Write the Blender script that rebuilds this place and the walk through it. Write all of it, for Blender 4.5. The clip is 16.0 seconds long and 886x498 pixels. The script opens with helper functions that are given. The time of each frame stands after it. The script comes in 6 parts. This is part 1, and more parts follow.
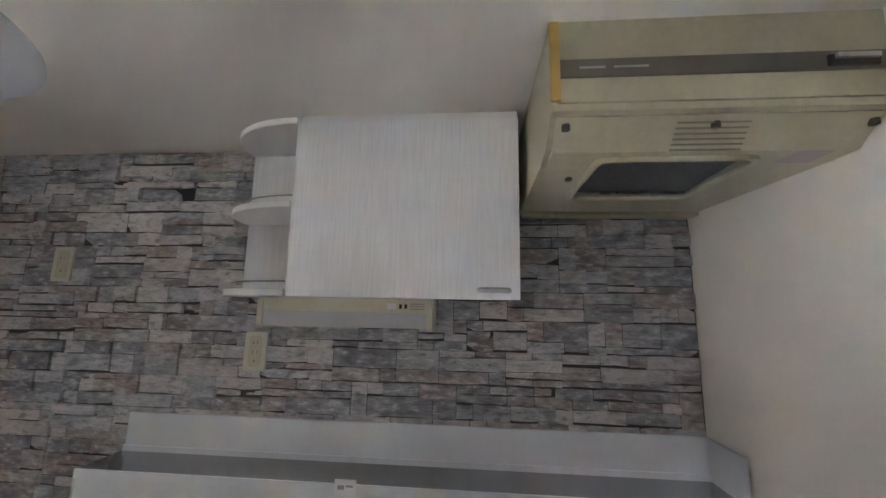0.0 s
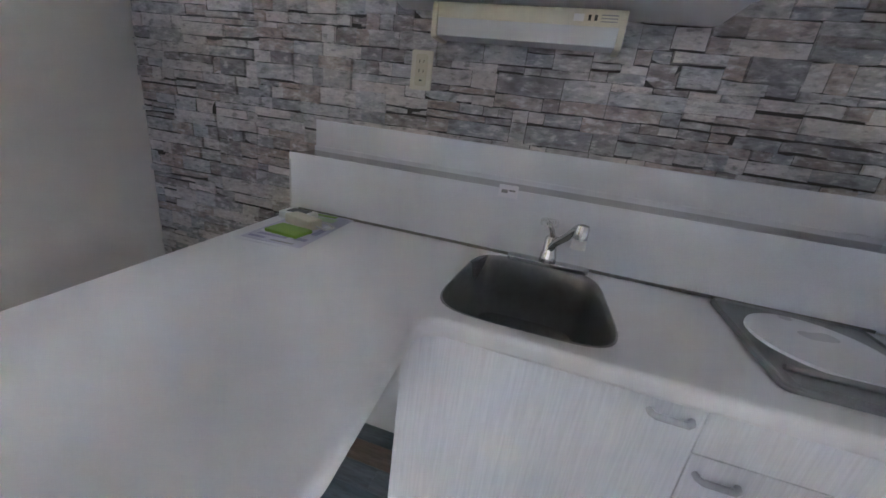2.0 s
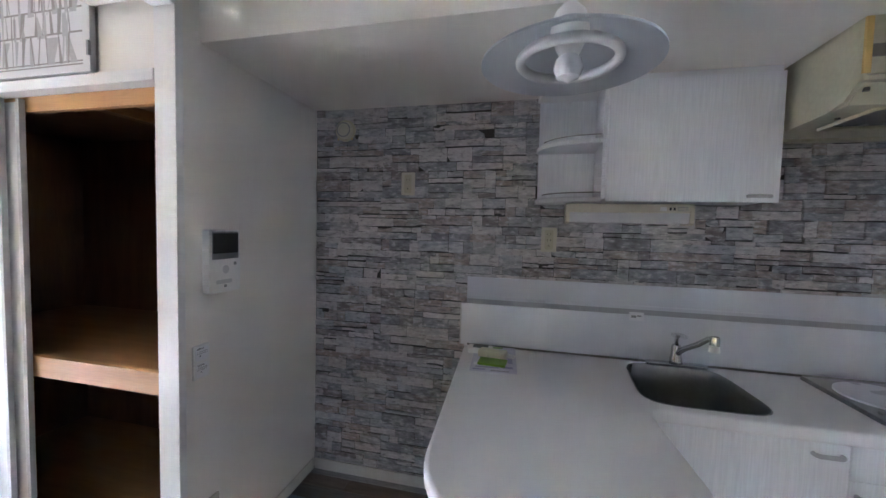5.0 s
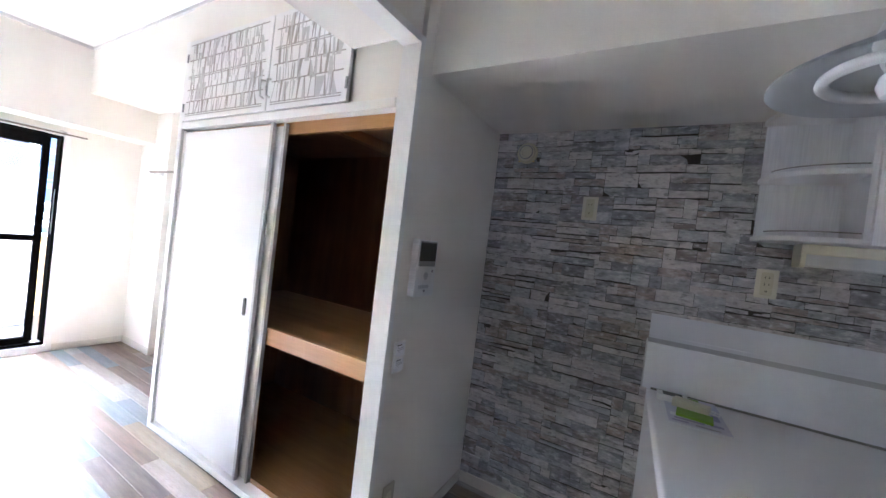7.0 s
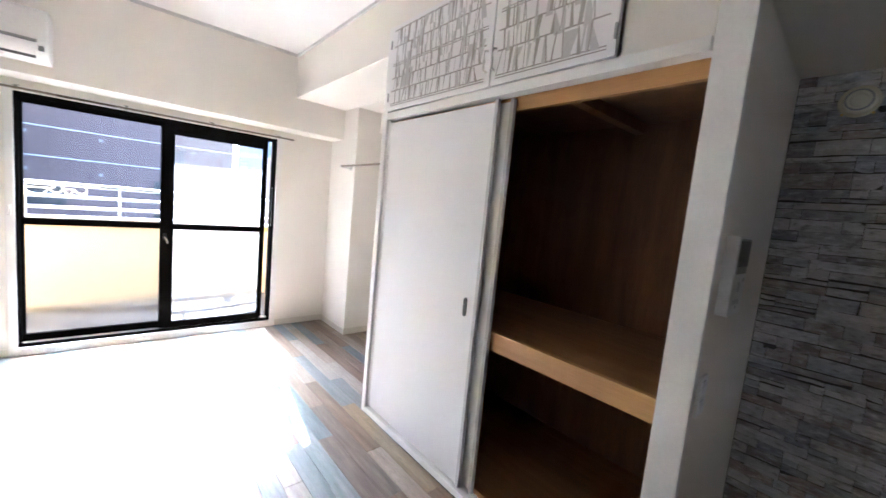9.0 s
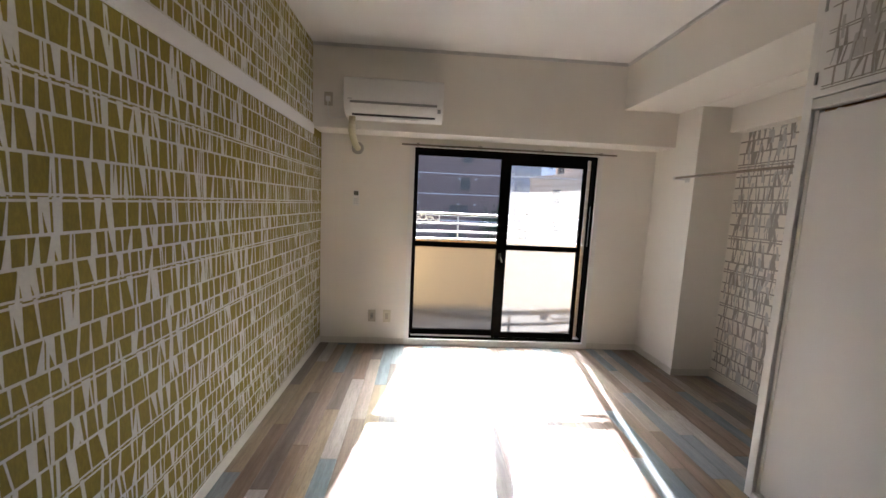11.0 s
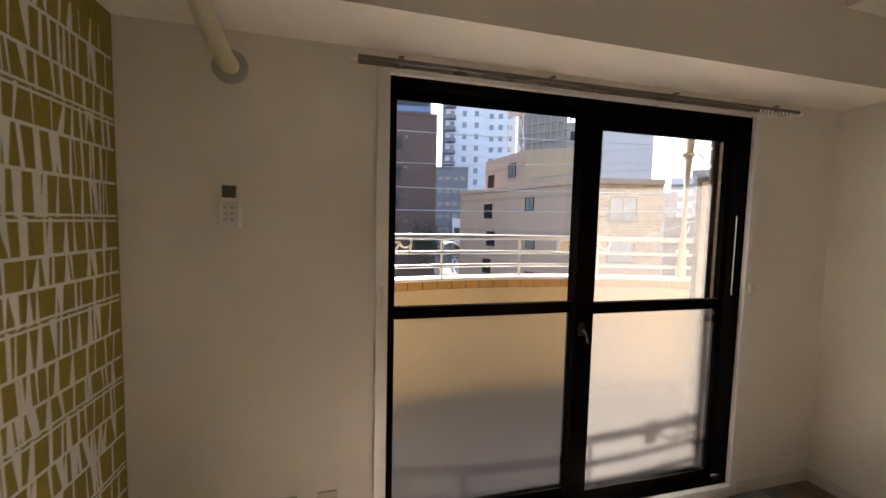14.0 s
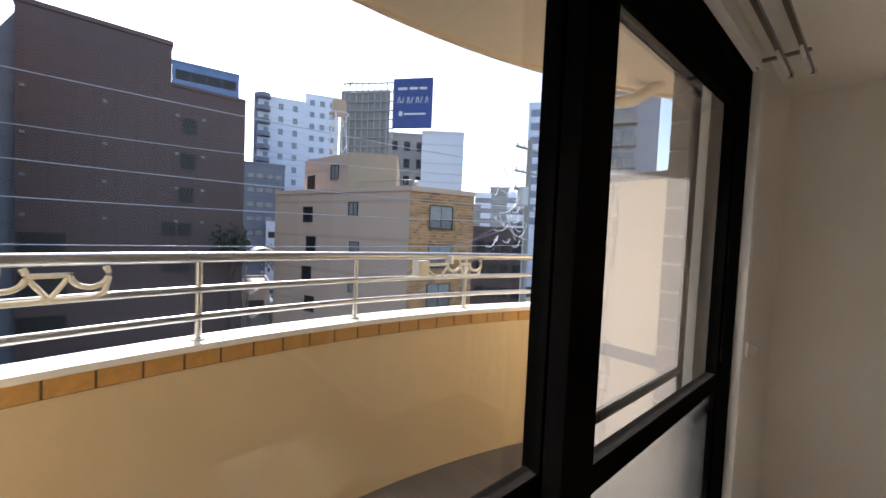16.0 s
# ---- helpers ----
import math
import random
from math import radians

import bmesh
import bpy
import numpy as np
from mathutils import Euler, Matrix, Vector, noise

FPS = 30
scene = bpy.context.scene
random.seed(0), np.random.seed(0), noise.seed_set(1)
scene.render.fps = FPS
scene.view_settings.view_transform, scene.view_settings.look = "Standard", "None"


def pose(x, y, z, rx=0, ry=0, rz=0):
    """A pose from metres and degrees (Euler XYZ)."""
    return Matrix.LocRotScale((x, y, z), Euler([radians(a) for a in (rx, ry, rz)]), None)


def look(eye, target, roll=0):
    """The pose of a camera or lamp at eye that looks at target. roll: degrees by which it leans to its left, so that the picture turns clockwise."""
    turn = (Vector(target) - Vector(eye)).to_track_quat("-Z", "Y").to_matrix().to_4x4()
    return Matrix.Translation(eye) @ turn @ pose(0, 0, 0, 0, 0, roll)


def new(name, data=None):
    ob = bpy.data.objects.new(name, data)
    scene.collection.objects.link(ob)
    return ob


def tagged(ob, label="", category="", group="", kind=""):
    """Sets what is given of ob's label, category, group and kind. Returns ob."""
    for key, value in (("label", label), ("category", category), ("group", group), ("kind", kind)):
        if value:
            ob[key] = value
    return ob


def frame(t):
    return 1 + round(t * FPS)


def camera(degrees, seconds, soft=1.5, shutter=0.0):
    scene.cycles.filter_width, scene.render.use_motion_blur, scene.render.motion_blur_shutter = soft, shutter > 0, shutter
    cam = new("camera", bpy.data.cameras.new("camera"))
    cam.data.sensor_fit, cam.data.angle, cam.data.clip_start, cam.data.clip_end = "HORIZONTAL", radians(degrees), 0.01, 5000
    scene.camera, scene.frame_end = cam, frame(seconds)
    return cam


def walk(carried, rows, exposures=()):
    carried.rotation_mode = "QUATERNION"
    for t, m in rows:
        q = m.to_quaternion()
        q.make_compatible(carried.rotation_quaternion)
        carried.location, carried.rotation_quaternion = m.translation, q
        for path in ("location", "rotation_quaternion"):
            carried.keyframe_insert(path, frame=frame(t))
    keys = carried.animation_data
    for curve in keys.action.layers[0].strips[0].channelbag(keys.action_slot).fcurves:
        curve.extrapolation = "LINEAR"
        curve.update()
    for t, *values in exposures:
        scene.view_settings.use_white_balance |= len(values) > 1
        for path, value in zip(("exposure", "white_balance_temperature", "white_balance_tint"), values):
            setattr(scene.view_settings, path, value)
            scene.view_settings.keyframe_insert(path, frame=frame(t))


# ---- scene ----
cam = camera(99.3, 16.0, shutter=0.12)
PATH = [
    (0, (1.942, -1.19, 1.487), (1.779, 0.777, 1.81), 1.1),
    (0.5, (1.877, -1.201, 1.47), (1.679, 0.774, 1.714), 2.8),
    (1, (1.868, -1.188, 1.399), (1.678, 0.802, 1.362), 3.0),
    (1.5, (1.836, -1.198, 1.321), (1.511, 0.748, 0.992), 5.8),
    (2, (1.744, -1.27, 1.229), (1.252, 0.548, 0.555), 7.3),
    (2.5, (1.652, -1.372, 1.197), (0.993, 0.324, 0.366), 4.5),
    (3, (1.541, -1.46, 1.22), (0.686, 0.093, 0.295), 2.3),
    (3.5, (1.322, -1.513, 1.232), (0.514, 0.088, 0.350), -1.0),
    (4, (1.256, -1.609, 1.287), (0.667, 0.192, 0.649), -0.9),
    (4.2, (1.253, -1.692, 1.328), (0.825, 0.2, 0.838), -0.6),
    (6.3, (0.98, -1.976, 1.404), (0.259, -0.112, 1.453), 7.5),
    (6.5, (0.954, -1.991, 1.393), (0.11, -0.179, 1.41), 6.8),
    (7, (0.893, -2.017, 1.361), (-0.122, -0.294, 1.328), 6.8),
    (7.5, (0.797, -1.989, 1.345), (-0.29, -0.314, 1.24), 6.8),
    (8, (0.616, -1.947, 1.341), (-0.503, -0.295, 1.196), 4.4),
    (8.5, (0.476, -1.969, 1.357), (-0.755, -0.399, 1.217), 5.8),
    (9, (0.302, -2.101, 1.36), (-1.195, -0.792, 1.153), 5.5),
    (9.5, (0.209, -2.24, 1.357), (-1.627, -1.467, 1.177), 1.4),
    (10, (0.158, -2.363, 1.375), (-1.814, -2.103, 1.161), 2.4),
    (10.2, (0.141, -2.404, 1.376), (-1.845, -2.311, 1.158), 2.7),
    (12.3, (-0.973, -2.745, 1.361), (-2.943, -2.522, 1.093), 1.1),
    (12.5, (-1.134, -2.771, 1.352), (-3.102, -2.518, 1.102), 0.6),
    (13, (-1.509, -2.848, 1.369), (-3.481, -2.56, 1.202), 0.4),
    (13.5, (-1.861, -2.835, 1.377), (-3.793, -2.361, 1.175), 2.0),
    (14, (-2.26, -2.795, 1.353), (-4.194, -2.301, 1.217), 1.3),
    (14.5, (-2.634, -2.706, 1.334), (-4.472, -1.929, 1.2), 0.5),
    (15, (-2.959, -2.56, 1.361), (-4.73, -1.633, 1.322), 2.7),
    (15.5, (-3.237, -2.464, 1.37), (-4.979, -1.481, 1.341), 2.8),
    (16, (-3.415, -2.313, 1.377), (-4.928, -1.006, 1.299), 2.5),
]
EXPOSURES = [(0, 4.95, 5350, 12), (1, 5.1, 5150, 12), (2, 5.16, 5050, 13), (3.0, 4.92, 5100, 13), (4.2, 4.88, 5050, 13), (6.5, 4.93, 4900, 12), (8, 4.55, 5100, 12), (9, 4.12, 5250, 12), (10.2, 2.98, 5700, 12),
             (12.3, 2.1, 6650, 18), (13, 1.97, 7000, 18), (14.0, 1.72, 7050, 17), (15.0, 1.45, 6650, 15), (16, 1.25, 6500, 14)]
walk(cam, [(t, look(eye, target, roll)) for t, eye, target, roll in PATH], EXPOSURES)

# ---- world, sun, exposure ----
SUN_ELEVATION = 35.4
SUN_FROM = Vector((-math.cos(radians(SUN_ELEVATION)) * 0.9866, math.cos(radians(SUN_ELEVATION)) * 0.163, math.sin(radians(SUN_ELEVATION))))
world = bpy.data.worlds.new("sky")
scene.world = world
world.use_nodes = True
sky = world.node_tree.nodes.new("ShaderNodeTexSky")
sky.sky_type, sky.sun_disc = "NISHITA", False
sky.sun_elevation = radians(SUN_ELEVATION)
sky.sun_rotation = math.atan2(SUN_FROM.x, SUN_FROM.y)
sky.dust_density = 1.0
sky.air_density = 1.2
world.node_tree.links.new(sky.outputs[0], world.node_tree.nodes["Background"].inputs[0])
world.node_tree.nodes["Background"].inputs[1].default_value = 0.15
sun_data = bpy.data.lights.new("sun", "SUN")
sun_data.energy, sun_data.angle, sun_data.color = 5.0, radians(0.55), (1.0, 0.965, 0.92)
sun = new("sun", sun_data)
sun.matrix_world = look(SUN_FROM * 40, (0, 0, 0))


# ---- materials ----
def nodes_of(name):
    m = bpy.data.materials.new(name)
    m.use_nodes = True
    t = m.node_tree
    return m, t, t.nodes["Principled BSDF"], t.nodes["Material Output"]


def texco(t, stretch=(1, 1, 1), jitter=False):
    co = t.nodes.new("ShaderNodeTexCoord")
    mp = t.nodes.new("ShaderNodeMapping")
    mp.inputs["Scale"].default_value = stretch
    t.links.new(co.outputs["Object"], mp.inputs[0])
    if jitter:
        info = t.nodes.new("ShaderNodeObjectInfo")
        mul = t.nodes.new("ShaderNodeVectorMath")
        mul.operation = "SCALE"
        mul.inputs[0].default_value = (37.0, 19.0, 11.0)
        t.links.new(info.outputs["Random"], mul.inputs["Scale"])
        t.links.new(mul.outputs[0], mp.inputs["Location"])
    return mp.outputs[0]


def noise_tex(t, co, scale, detail=4.0, rough=0.55):
    n = t.nodes.new("ShaderNodeTexNoise")
    n.inputs["Scale"].default_value, n.inputs["Detail"].default_value, n.inputs["Roughness"].default_value = scale, detail, rough
    t.links.new(co, n.inputs["Vector"])
    return n.outputs["Fac"]


def mixed(t, fac, a, b, blend="MIX"):
    x = t.nodes.new("ShaderNodeMix")
    x.data_type, x.blend_type = "RGBA", blend
    for value, sock in ((fac, x.inputs[0]), (a, x.inputs[6]), (b, x.inputs[7])):
        if isinstance(value, (int, float)):
            sock.default_value = value
        elif isinstance(value, tuple):
            sock.default_value = (*value[:3], 1.0)
        else:
            t.links.new(value, sock)
    return x.outputs[2]


def ramp(t, fac, stops, constant=False):
    r = t.nodes.new("ShaderNodeValToRGB")
    r.color_ramp.interpolation = "CONSTANT" if constant else "LINEAR"
    e = r.color_ramp.elements
    while len(e) < len(stops):
        e.new(0.5)
    for k, (p, c) in zip(e, stops):
        k.position, k.color = p, (*(c if isinstance(c, tuple) else (c, c, c)), 1.0)
    t.links.new(fac, r.inputs[0])
    return r.outputs[0]


def bump(t, height, bsdf, strength, distance=0.002):
    b = t.nodes.new("ShaderNodeBump")
    b.inputs["Strength"].default_value, b.inputs["Distance"].default_value = strength, distance
    t.links.new(height, b.inputs["Height"])
    t.links.new(b.outputs[0], bsdf.inputs["Normal"])


def shade(c, k):
    return tuple(min(1.0, v * k) for v in c)


def mat(name, color, rough=0.5, metal=0.0, grain=60.0, stains=1.6, var=0.08, relief=0.15, depth=0.001, stretch=(1, 1, 1), jitter=False, coat=0.0):
    """A surface with fine grain and broad uneven wear."""
    m, t, b, _ = nodes_of(name)
    co = texco(t, stretch, jitter)
    fine, broad = noise_tex(t, co, grain, 5.0), noise_tex(t, co, stains, 3.0)
    c = mixed(t, broad, shade(color, 1 - var), shade(color, 1 + var * 0.6))
    c = mixed(t, ramp(t, fine, [(0.35, 0.0), (0.7, 1.0)]), mixed(t, 1.0, c, shade((1, 1, 1), 1 - var), "MULTIPLY"), c)
    t.links.new(c, b.inputs["Base Color"])
    r = t.nodes.new("ShaderNodeMapRange")
    r.inputs["To Min"].default_value, r.inputs["To Max"].default_value = max(0.03, rough - 0.08), min(1.0, rough + 0.08)
    t.links.new(broad, r.inputs[0])
    t.links.new(r.outputs[0], b.inputs["Roughness"])
    b.inputs["Metallic"].default_value = metal
    b.inputs["Coat Weight"].default_value = coat
    if relief:
        bump(t, fine, b, relief, depth)
    return m


WALL_WHITE = mat("white_textured_wallpaper", (0.80, 0.762, 0.692), 0.85, grain=220, var=0.035, relief=0.5, depth=0.0012)
CEILING_WHITE = mat("white_ceiling_paper", (0.82, 0.805, 0.78), 0.9, grain=160, var=0.03, relief=0.4)
TRIM_WHITE = mat("white_painted_trim", (0.78, 0.765, 0.735), 0.4, grain=90, var=0.04, relief=0.08)
BASE_WHITE = mat("offwhite_vinyl_baseboard", (0.70, 0.66, 0.58), 0.5, grain=60, var=0.06, relief=0.05)
DOOR_WHITE = mat("white_sliding_door_paper", (0.78, 0.765, 0.75), 0.55, grain=200, var=0.03, relief=0.25)
ALU_BLACK = mat("black_anodised_aluminium", (0.006, 0.0055, 0.005), 0.6, 0.0, grain=80, var=0.25, relief=0.05)
ALU_BLACK.node_tree.nodes["Principled BSDF"].inputs["Specular IOR Level"].default_value = 0.0
STEEL = mat("brushed_stainless_steel", (0.58, 0.575, 0.56), 0.36, 1.0, grain=50, var=0.08, relief=0.05, stretch=(1, 8, 8))
CHROME = mat("chrome", (0.56, 0.56, 0.57), 0.08, 1.0, grain=20, var=0.03, relief=0.0)
ALU_SILVER = mat("silver_aluminium", (0.62, 0.61, 0.58), 0.35, 1.0, grain=70, var=0.06, relief=0.04)
HOB_STEEL = mat("worn_grey_cooktop_steel", (0.34, 0.34, 0.335), 0.42, 1.0, grain=50, var=0.10, relief=0.05, stretch=(8, 1, 8))
COUNTER = mat("white_melamine_counter", (0.77, 0.765, 0.765), 0.42, grain=300, var=0.03, relief=0.05)
SPLASH = mat("pale_speckled_steel_panel", (0.74, 0.755, 0.785), 0.4, grain=420, var=0.09, relief=0.04)
CREAM = mat("yellowed_cream_plastic", (0.56, 0.52, 0.355), 0.4, grain=60, stains=2.5, var=0.09, relief=0.06)
CREAM_PALE = mat("cream_plastic", (0.64, 0.60, 0.46), 0.4, grain=80, var=0.05, relief=0.03)
PLASTIC_WHITE = mat("white_plastic", (0.78, 0.77, 0.74), 0.35, grain=60, var=0.04, relief=0.03)
PLASTIC_GREY = mat("grey_plastic", (0.30, 0.30, 0.29), 0.45, grain=60, var=0.08, relief=0.03)
BLACK = mat("black_plastic", (0.015, 0.015, 0.016), 0.35, grain=60, var=0.15, relief=0.02)
DARK_HOLE = mat("dark_gap", (0.02, 0.018, 0.016), 0.8, grain=50, var=0.1, relief=0.0)
BALCONY_WALL = mat("tan_sprayed_balcony_wall", (0.69, 0.55, 0.35), 0.85, grain=130, stains=2.2, var=0.10, relief=0.5, depth=0.002)
SLAB_TAN = mat("pale_tan_slab_paint", (0.78, 0.68, 0.53), 0.85, grain=110, stains=1.5, var=0.10, relief=0.4, depth=0.002)
GROUT_DARK = mat("dark_tile_grout", (0.10, 0.075, 0.05), 0.9, grain=90, var=0.2, relief=0.2)
LEDGE_STEEL = mat("dull_steel_ledge", (0.44, 0.44, 0.435), 0.14, 1.0, grain=50, var=0.10, relief=0.04, stretch=(1, 8, 8))
HANDLE_STEEL = mat("grey_satin_handle", (0.48, 0.48, 0.49), 0.3, 1.0, grain=70, var=0.08, relief=0.03)
RAIL_BRONZE = mat("dark_bronze_rail", (0.22, 0.19, 0.155), 0.3, 0.9, grain=70, var=0.15, relief=0.04)
HOLDER_WHITE = mat("sun_bleached_white_plastic", (0.80, 0.76, 0.66), 0.45, grain=60, var=0.06, relief=0.03)
VENT_SHADE = mat("shaded_vent_recess", (0.30, 0.28, 0.21), 0.7, grain=50, var=0.1, relief=0.0)
BALCONY_FLOOR = mat("grey_sheet_balcony_floor", (0.16, 0.15, 0.14), 0.7, grain=60, stains=2.0, var=0.22, relief=0.3)
COPING_WHITE = mat("pale_coping", (0.84, 0.83, 0.80), 0.6, grain=60, var=0.12, relief=0.2)


def woody(name, a, b, rough=0.5, stretch=(1, 14, 14), scale=2.2, relief=0.15, jitter=False, coat=0.0):
    m, t, s, _ = nodes_of(name)
    co = texco(t, stretch, jitter)
    broad, fine = noise_tex(t, co, scale, 6.0, 0.6), noise_tex(t, co, scale * 9, 4.0)
    c = mixed(t, ramp(t, broad, [(0.3, 0.0), (0.7, 1.0)]), a, b)
    c = mixed(t, ramp(t, fine, [(0.3, 0.25), (0.65, 0.0)]), c, shade(a, 0.55))
    t.links.new(c, s.inputs["Base Color"])
    s.inputs["Roughness"].default_value = rough
    s.inputs["Coat Weight"].default_value = coat
    bump(t, fine, s, relief, 0.0008)
    return m


CLOSET_WOOD = woody("brown_closet_plywood", (0.155, 0.07, 0.024), (0.25, 0.12, 0.044), 0.55, (6, 6, 0.7), 2.0)
SHELF_WOOD = woody("orange_brown_shelf_board", (0.30, 0.145, 0.05), (0.40, 0.215, 0.085), 0.5, (0.8, 9, 9), 2.0)
FASCIA_WOOD = woody("pale_pine_shelf_edge", (0.44, 0.225, 0.075), (0.53, 0.30, 0.115), 0.5, (0.7, 14, 14), 2.0)


def cabinet_white():
    m, t, b, _ = nodes_of("white_brushed_grain_cabinet")
    co = texco(t, (190, 190, 7.0))
    n = noise_tex(t, co, 1.0, 3.0)
    t.links.new(mixed(t, ramp(t, n, [(0.36, 0.0), (0.62, 1.0)]), (0.725, 0.73, 0.75), (0.80, 0.805, 0.825)), b.inputs["Base Color"])
    b.inputs["Roughness"].default_value = 0.45
    bump(t, n, b, 0.35, 0.0006)
    return m


CABINET_WHITE = cabinet_white()


def plank_mat():
    m, t, b, _ = nodes_of("mixed_colour_vinyl_planks")
    info = t.nodes.new("ShaderNodeObjectInfo")
    co = texco(t, (1, 11, 11), True)
    broad, fine = noise_tex(t, co, 3.0, 6.0, 0.62), noise_tex(t, co, 26.0, 4.0)
    base = ramp(t, info.outputs["Random"], [(0.0, (0.17, 0.095, 0.052)), (0.16, (0.235, 0.165, 0.115)), (0.32, (0.125, 0.185, 0.215)), (0.46, (0.42, 0.375, 0.335)),
                                            (0.58, (0.30, 0.225, 0.125)), (0.68, (0.125, 0.088, 0.068)), (0.80, (0.19, 0.235, 0.255)), (0.9, (0.36, 0.29, 0.225))], True)
    c = mixed(t, ramp(t, broad, [(0.28, 0.0), (0.72, 1.0)]), mixed(t, 1.0, base, (0.62, 0.62, 0.62), "MULTIPLY"), mixed(t, 0.18, base, (0.55, 0.50, 0.45)))
    c = mixed(t, ramp(t, fine, [(0.30, 0.45), (0.52, 0.0)]), c, (0.07, 0.055, 0.045))
    t.links.new(c, b.inputs["Base Color"])
    b.inputs["Roughness"].default_value = 0.34
    b.inputs["Coat Weight"].default_value = 0.15
    b.inputs["Coat Roughness"].default_value = 0.25
    bump(t, fine, b, 0.2, 0.0006)
    return m


PLANK = plank_mat()


def stone_mat(name, per_island):
    m, t, b, _ = nodes_of(name)
    if per_island:
        rnd = t.nodes.new("ShaderNodeNewGeometry").outputs["Random Per Island"]
    else:
        rnd = t.nodes.new("ShaderNodeObjectInfo").outputs["Random"]
    co = texco(t, (1, 1, 2.4))
    patch, grain, vein = noise_tex(t, co, 13.0, 5.0, 0.65), noise_tex(t, co, 80.0, 4.0, 0.6), noise_tex(t, co, 26.0, 5.0, 0.6)
    base = ramp(t, rnd, [(0.0, (0.36, 0.345, 0.335)), (0.13, (0.56, 0.505, 0.465)), (0.24, (0.24, 0.25, 0.262)), (0.37, (0.66, 0.615, 0.575)), (0.46, (0.20, 0.168, 0.15)),
                         (0.56, (0.33, 0.255, 0.21)), (0.65, (0.44, 0.445, 0.45)), (0.75, (0.185, 0.185, 0.19)), (0.83, (0.58, 0.545, 0.51)), (0.92, (0.36, 0.29, 0.25))], True)
    c = mixed(t, ramp(t, patch, [(0.42, 0.0), (0.64, 0.45)]), base, (0.64, 0.605, 0.575))
    c = mixed(t, ramp(t, noise_tex(t, co, 9.0, 4.0, 0.6), [(0.47, 0.0), (0.66, 0.5)]), c, (0.20, 0.21, 0.22))
    c = mixed(t, ramp(t, vein, [(0.35, 0.6), (0.45, 0.0)]), c, (0.11, 0.102, 0.098))
    c = mixed(t, ramp(t, vein, [(0.54, 0.0), (0.67, 0.55)]), c, (0.80, 0.775, 0.75))
    c = mixed(t, ramp(t, grain, [(0.38, 0.22), (0.6, 0.0)]), c, (0.20, 0.19, 0.185))
    c = mixed(t, 0.05, c, (0.76, 0.735, 0.715))
    t.links.new(c, b.inputs["Base Color"])
    b.inputs["Roughness"].default_value = 0.8
    bump(t, vein, b, 1.0, 0.012)
    return m


STONE = stone_mat("grey_split_stone", False)
STONE_REST = stone_mat("grey_split_stone_joined", True)
# Fills the joints and also stands for the shadow lines beneath stones.
STONE_JOINT = mat("dark_stone_joint_and_shadow", (0.055, 0.05, 0.048), 0.9, grain=90, var=0.2, relief=0.2)


def glass_mat(name):
    m, t, b, _ = nodes_of(name)
    b.inputs["Base Color"].default_value = (1, 1, 1, 1)
    b.inputs["Roughness"].default_value = 0.0
    b.inputs["IOR"].default_value = 1.45
    b.inputs["Transmission Weight"].default_value = 1.0
    return m


GLASS = glass_mat("clear_window_glass")


def blended(name, first, second, fac):
    """Two shaders mixed: each is ('kind', colour, roughness)."""
    m, t, b, out = nodes_of(name)
    t.nodes.remove(b)
    x = t.nodes.new("ShaderNodeMixShader")
    x.inputs[0].default_value = fac
    for k, (kind, color, rough) in enumerate((first, second)):
        n = t.nodes.new("ShaderNodeBsdf" + kind)
        n.inputs["Color"].default_value = (*color, 1)
        if "Roughness" in n.inputs:
            n.inputs["Roughness"].default_value = rough
        t.links.new(n.outputs[0], x.inputs[1 + k])
    t.links.new(x.outputs[0], out.inputs["Surface"])
    return m


FROSTED = blended("frosted_glass", ("Refraction", (0.86, 0.86, 0.85), 0.26), ("Translucent", (0.7, 0.68, 0.65), 0), 0.007)
SCREEN = blended("grey_insect_screen", ("Transparent", (1, 1, 1), 0), ("Translucent", (0.5, 0.48, 0.455), 0), 0.14)
ACRYLIC = blended("clear_acrylic", ("Transparent", (0.93, 0.94, 0.94), 0), ("Glossy", (0.9, 0.9, 0.9), 0.1), 0.14)


# ---- mesh helpers ----
def box(bm, x0, x1, y0, y1, z0, z1, bevel=0.0):
    r = bmesh.ops.create_cube(bm, size=1.0, matrix=Matrix.LocRotScale(((x0 + x1) / 2, (y0 + y1) / 2, (z0 + z1) / 2), None, (abs(x1 - x0), abs(y1 - y0), abs(z1 - z0))))
    if bevel:
        edges = list({e for v in r["verts"] for e in v.link_edges})
        bmesh.ops.bevel(bm, geom=edges, offset=bevel, segments=2, affect="EDGES", profile=0.7)
    return bm


def one_box(*a, **k):
    return box(bmesh.new(), *a, **k)


def cyl(bm, p, q, r0, r1=None, seg=16, caps=True):
    p, q = Vector(p), Vector(q)
    d = q - p
    m = Matrix.Translation((p + q) / 2) @ d.to_track_quat("Z", "Y").to_matrix().to_4x4()
    bmesh.ops.create_cone(bm, cap_ends=caps, segments=seg, radius1=r0, radius2=r0 if r1 is None else r1, depth=d.length, matrix=m)
    return bm


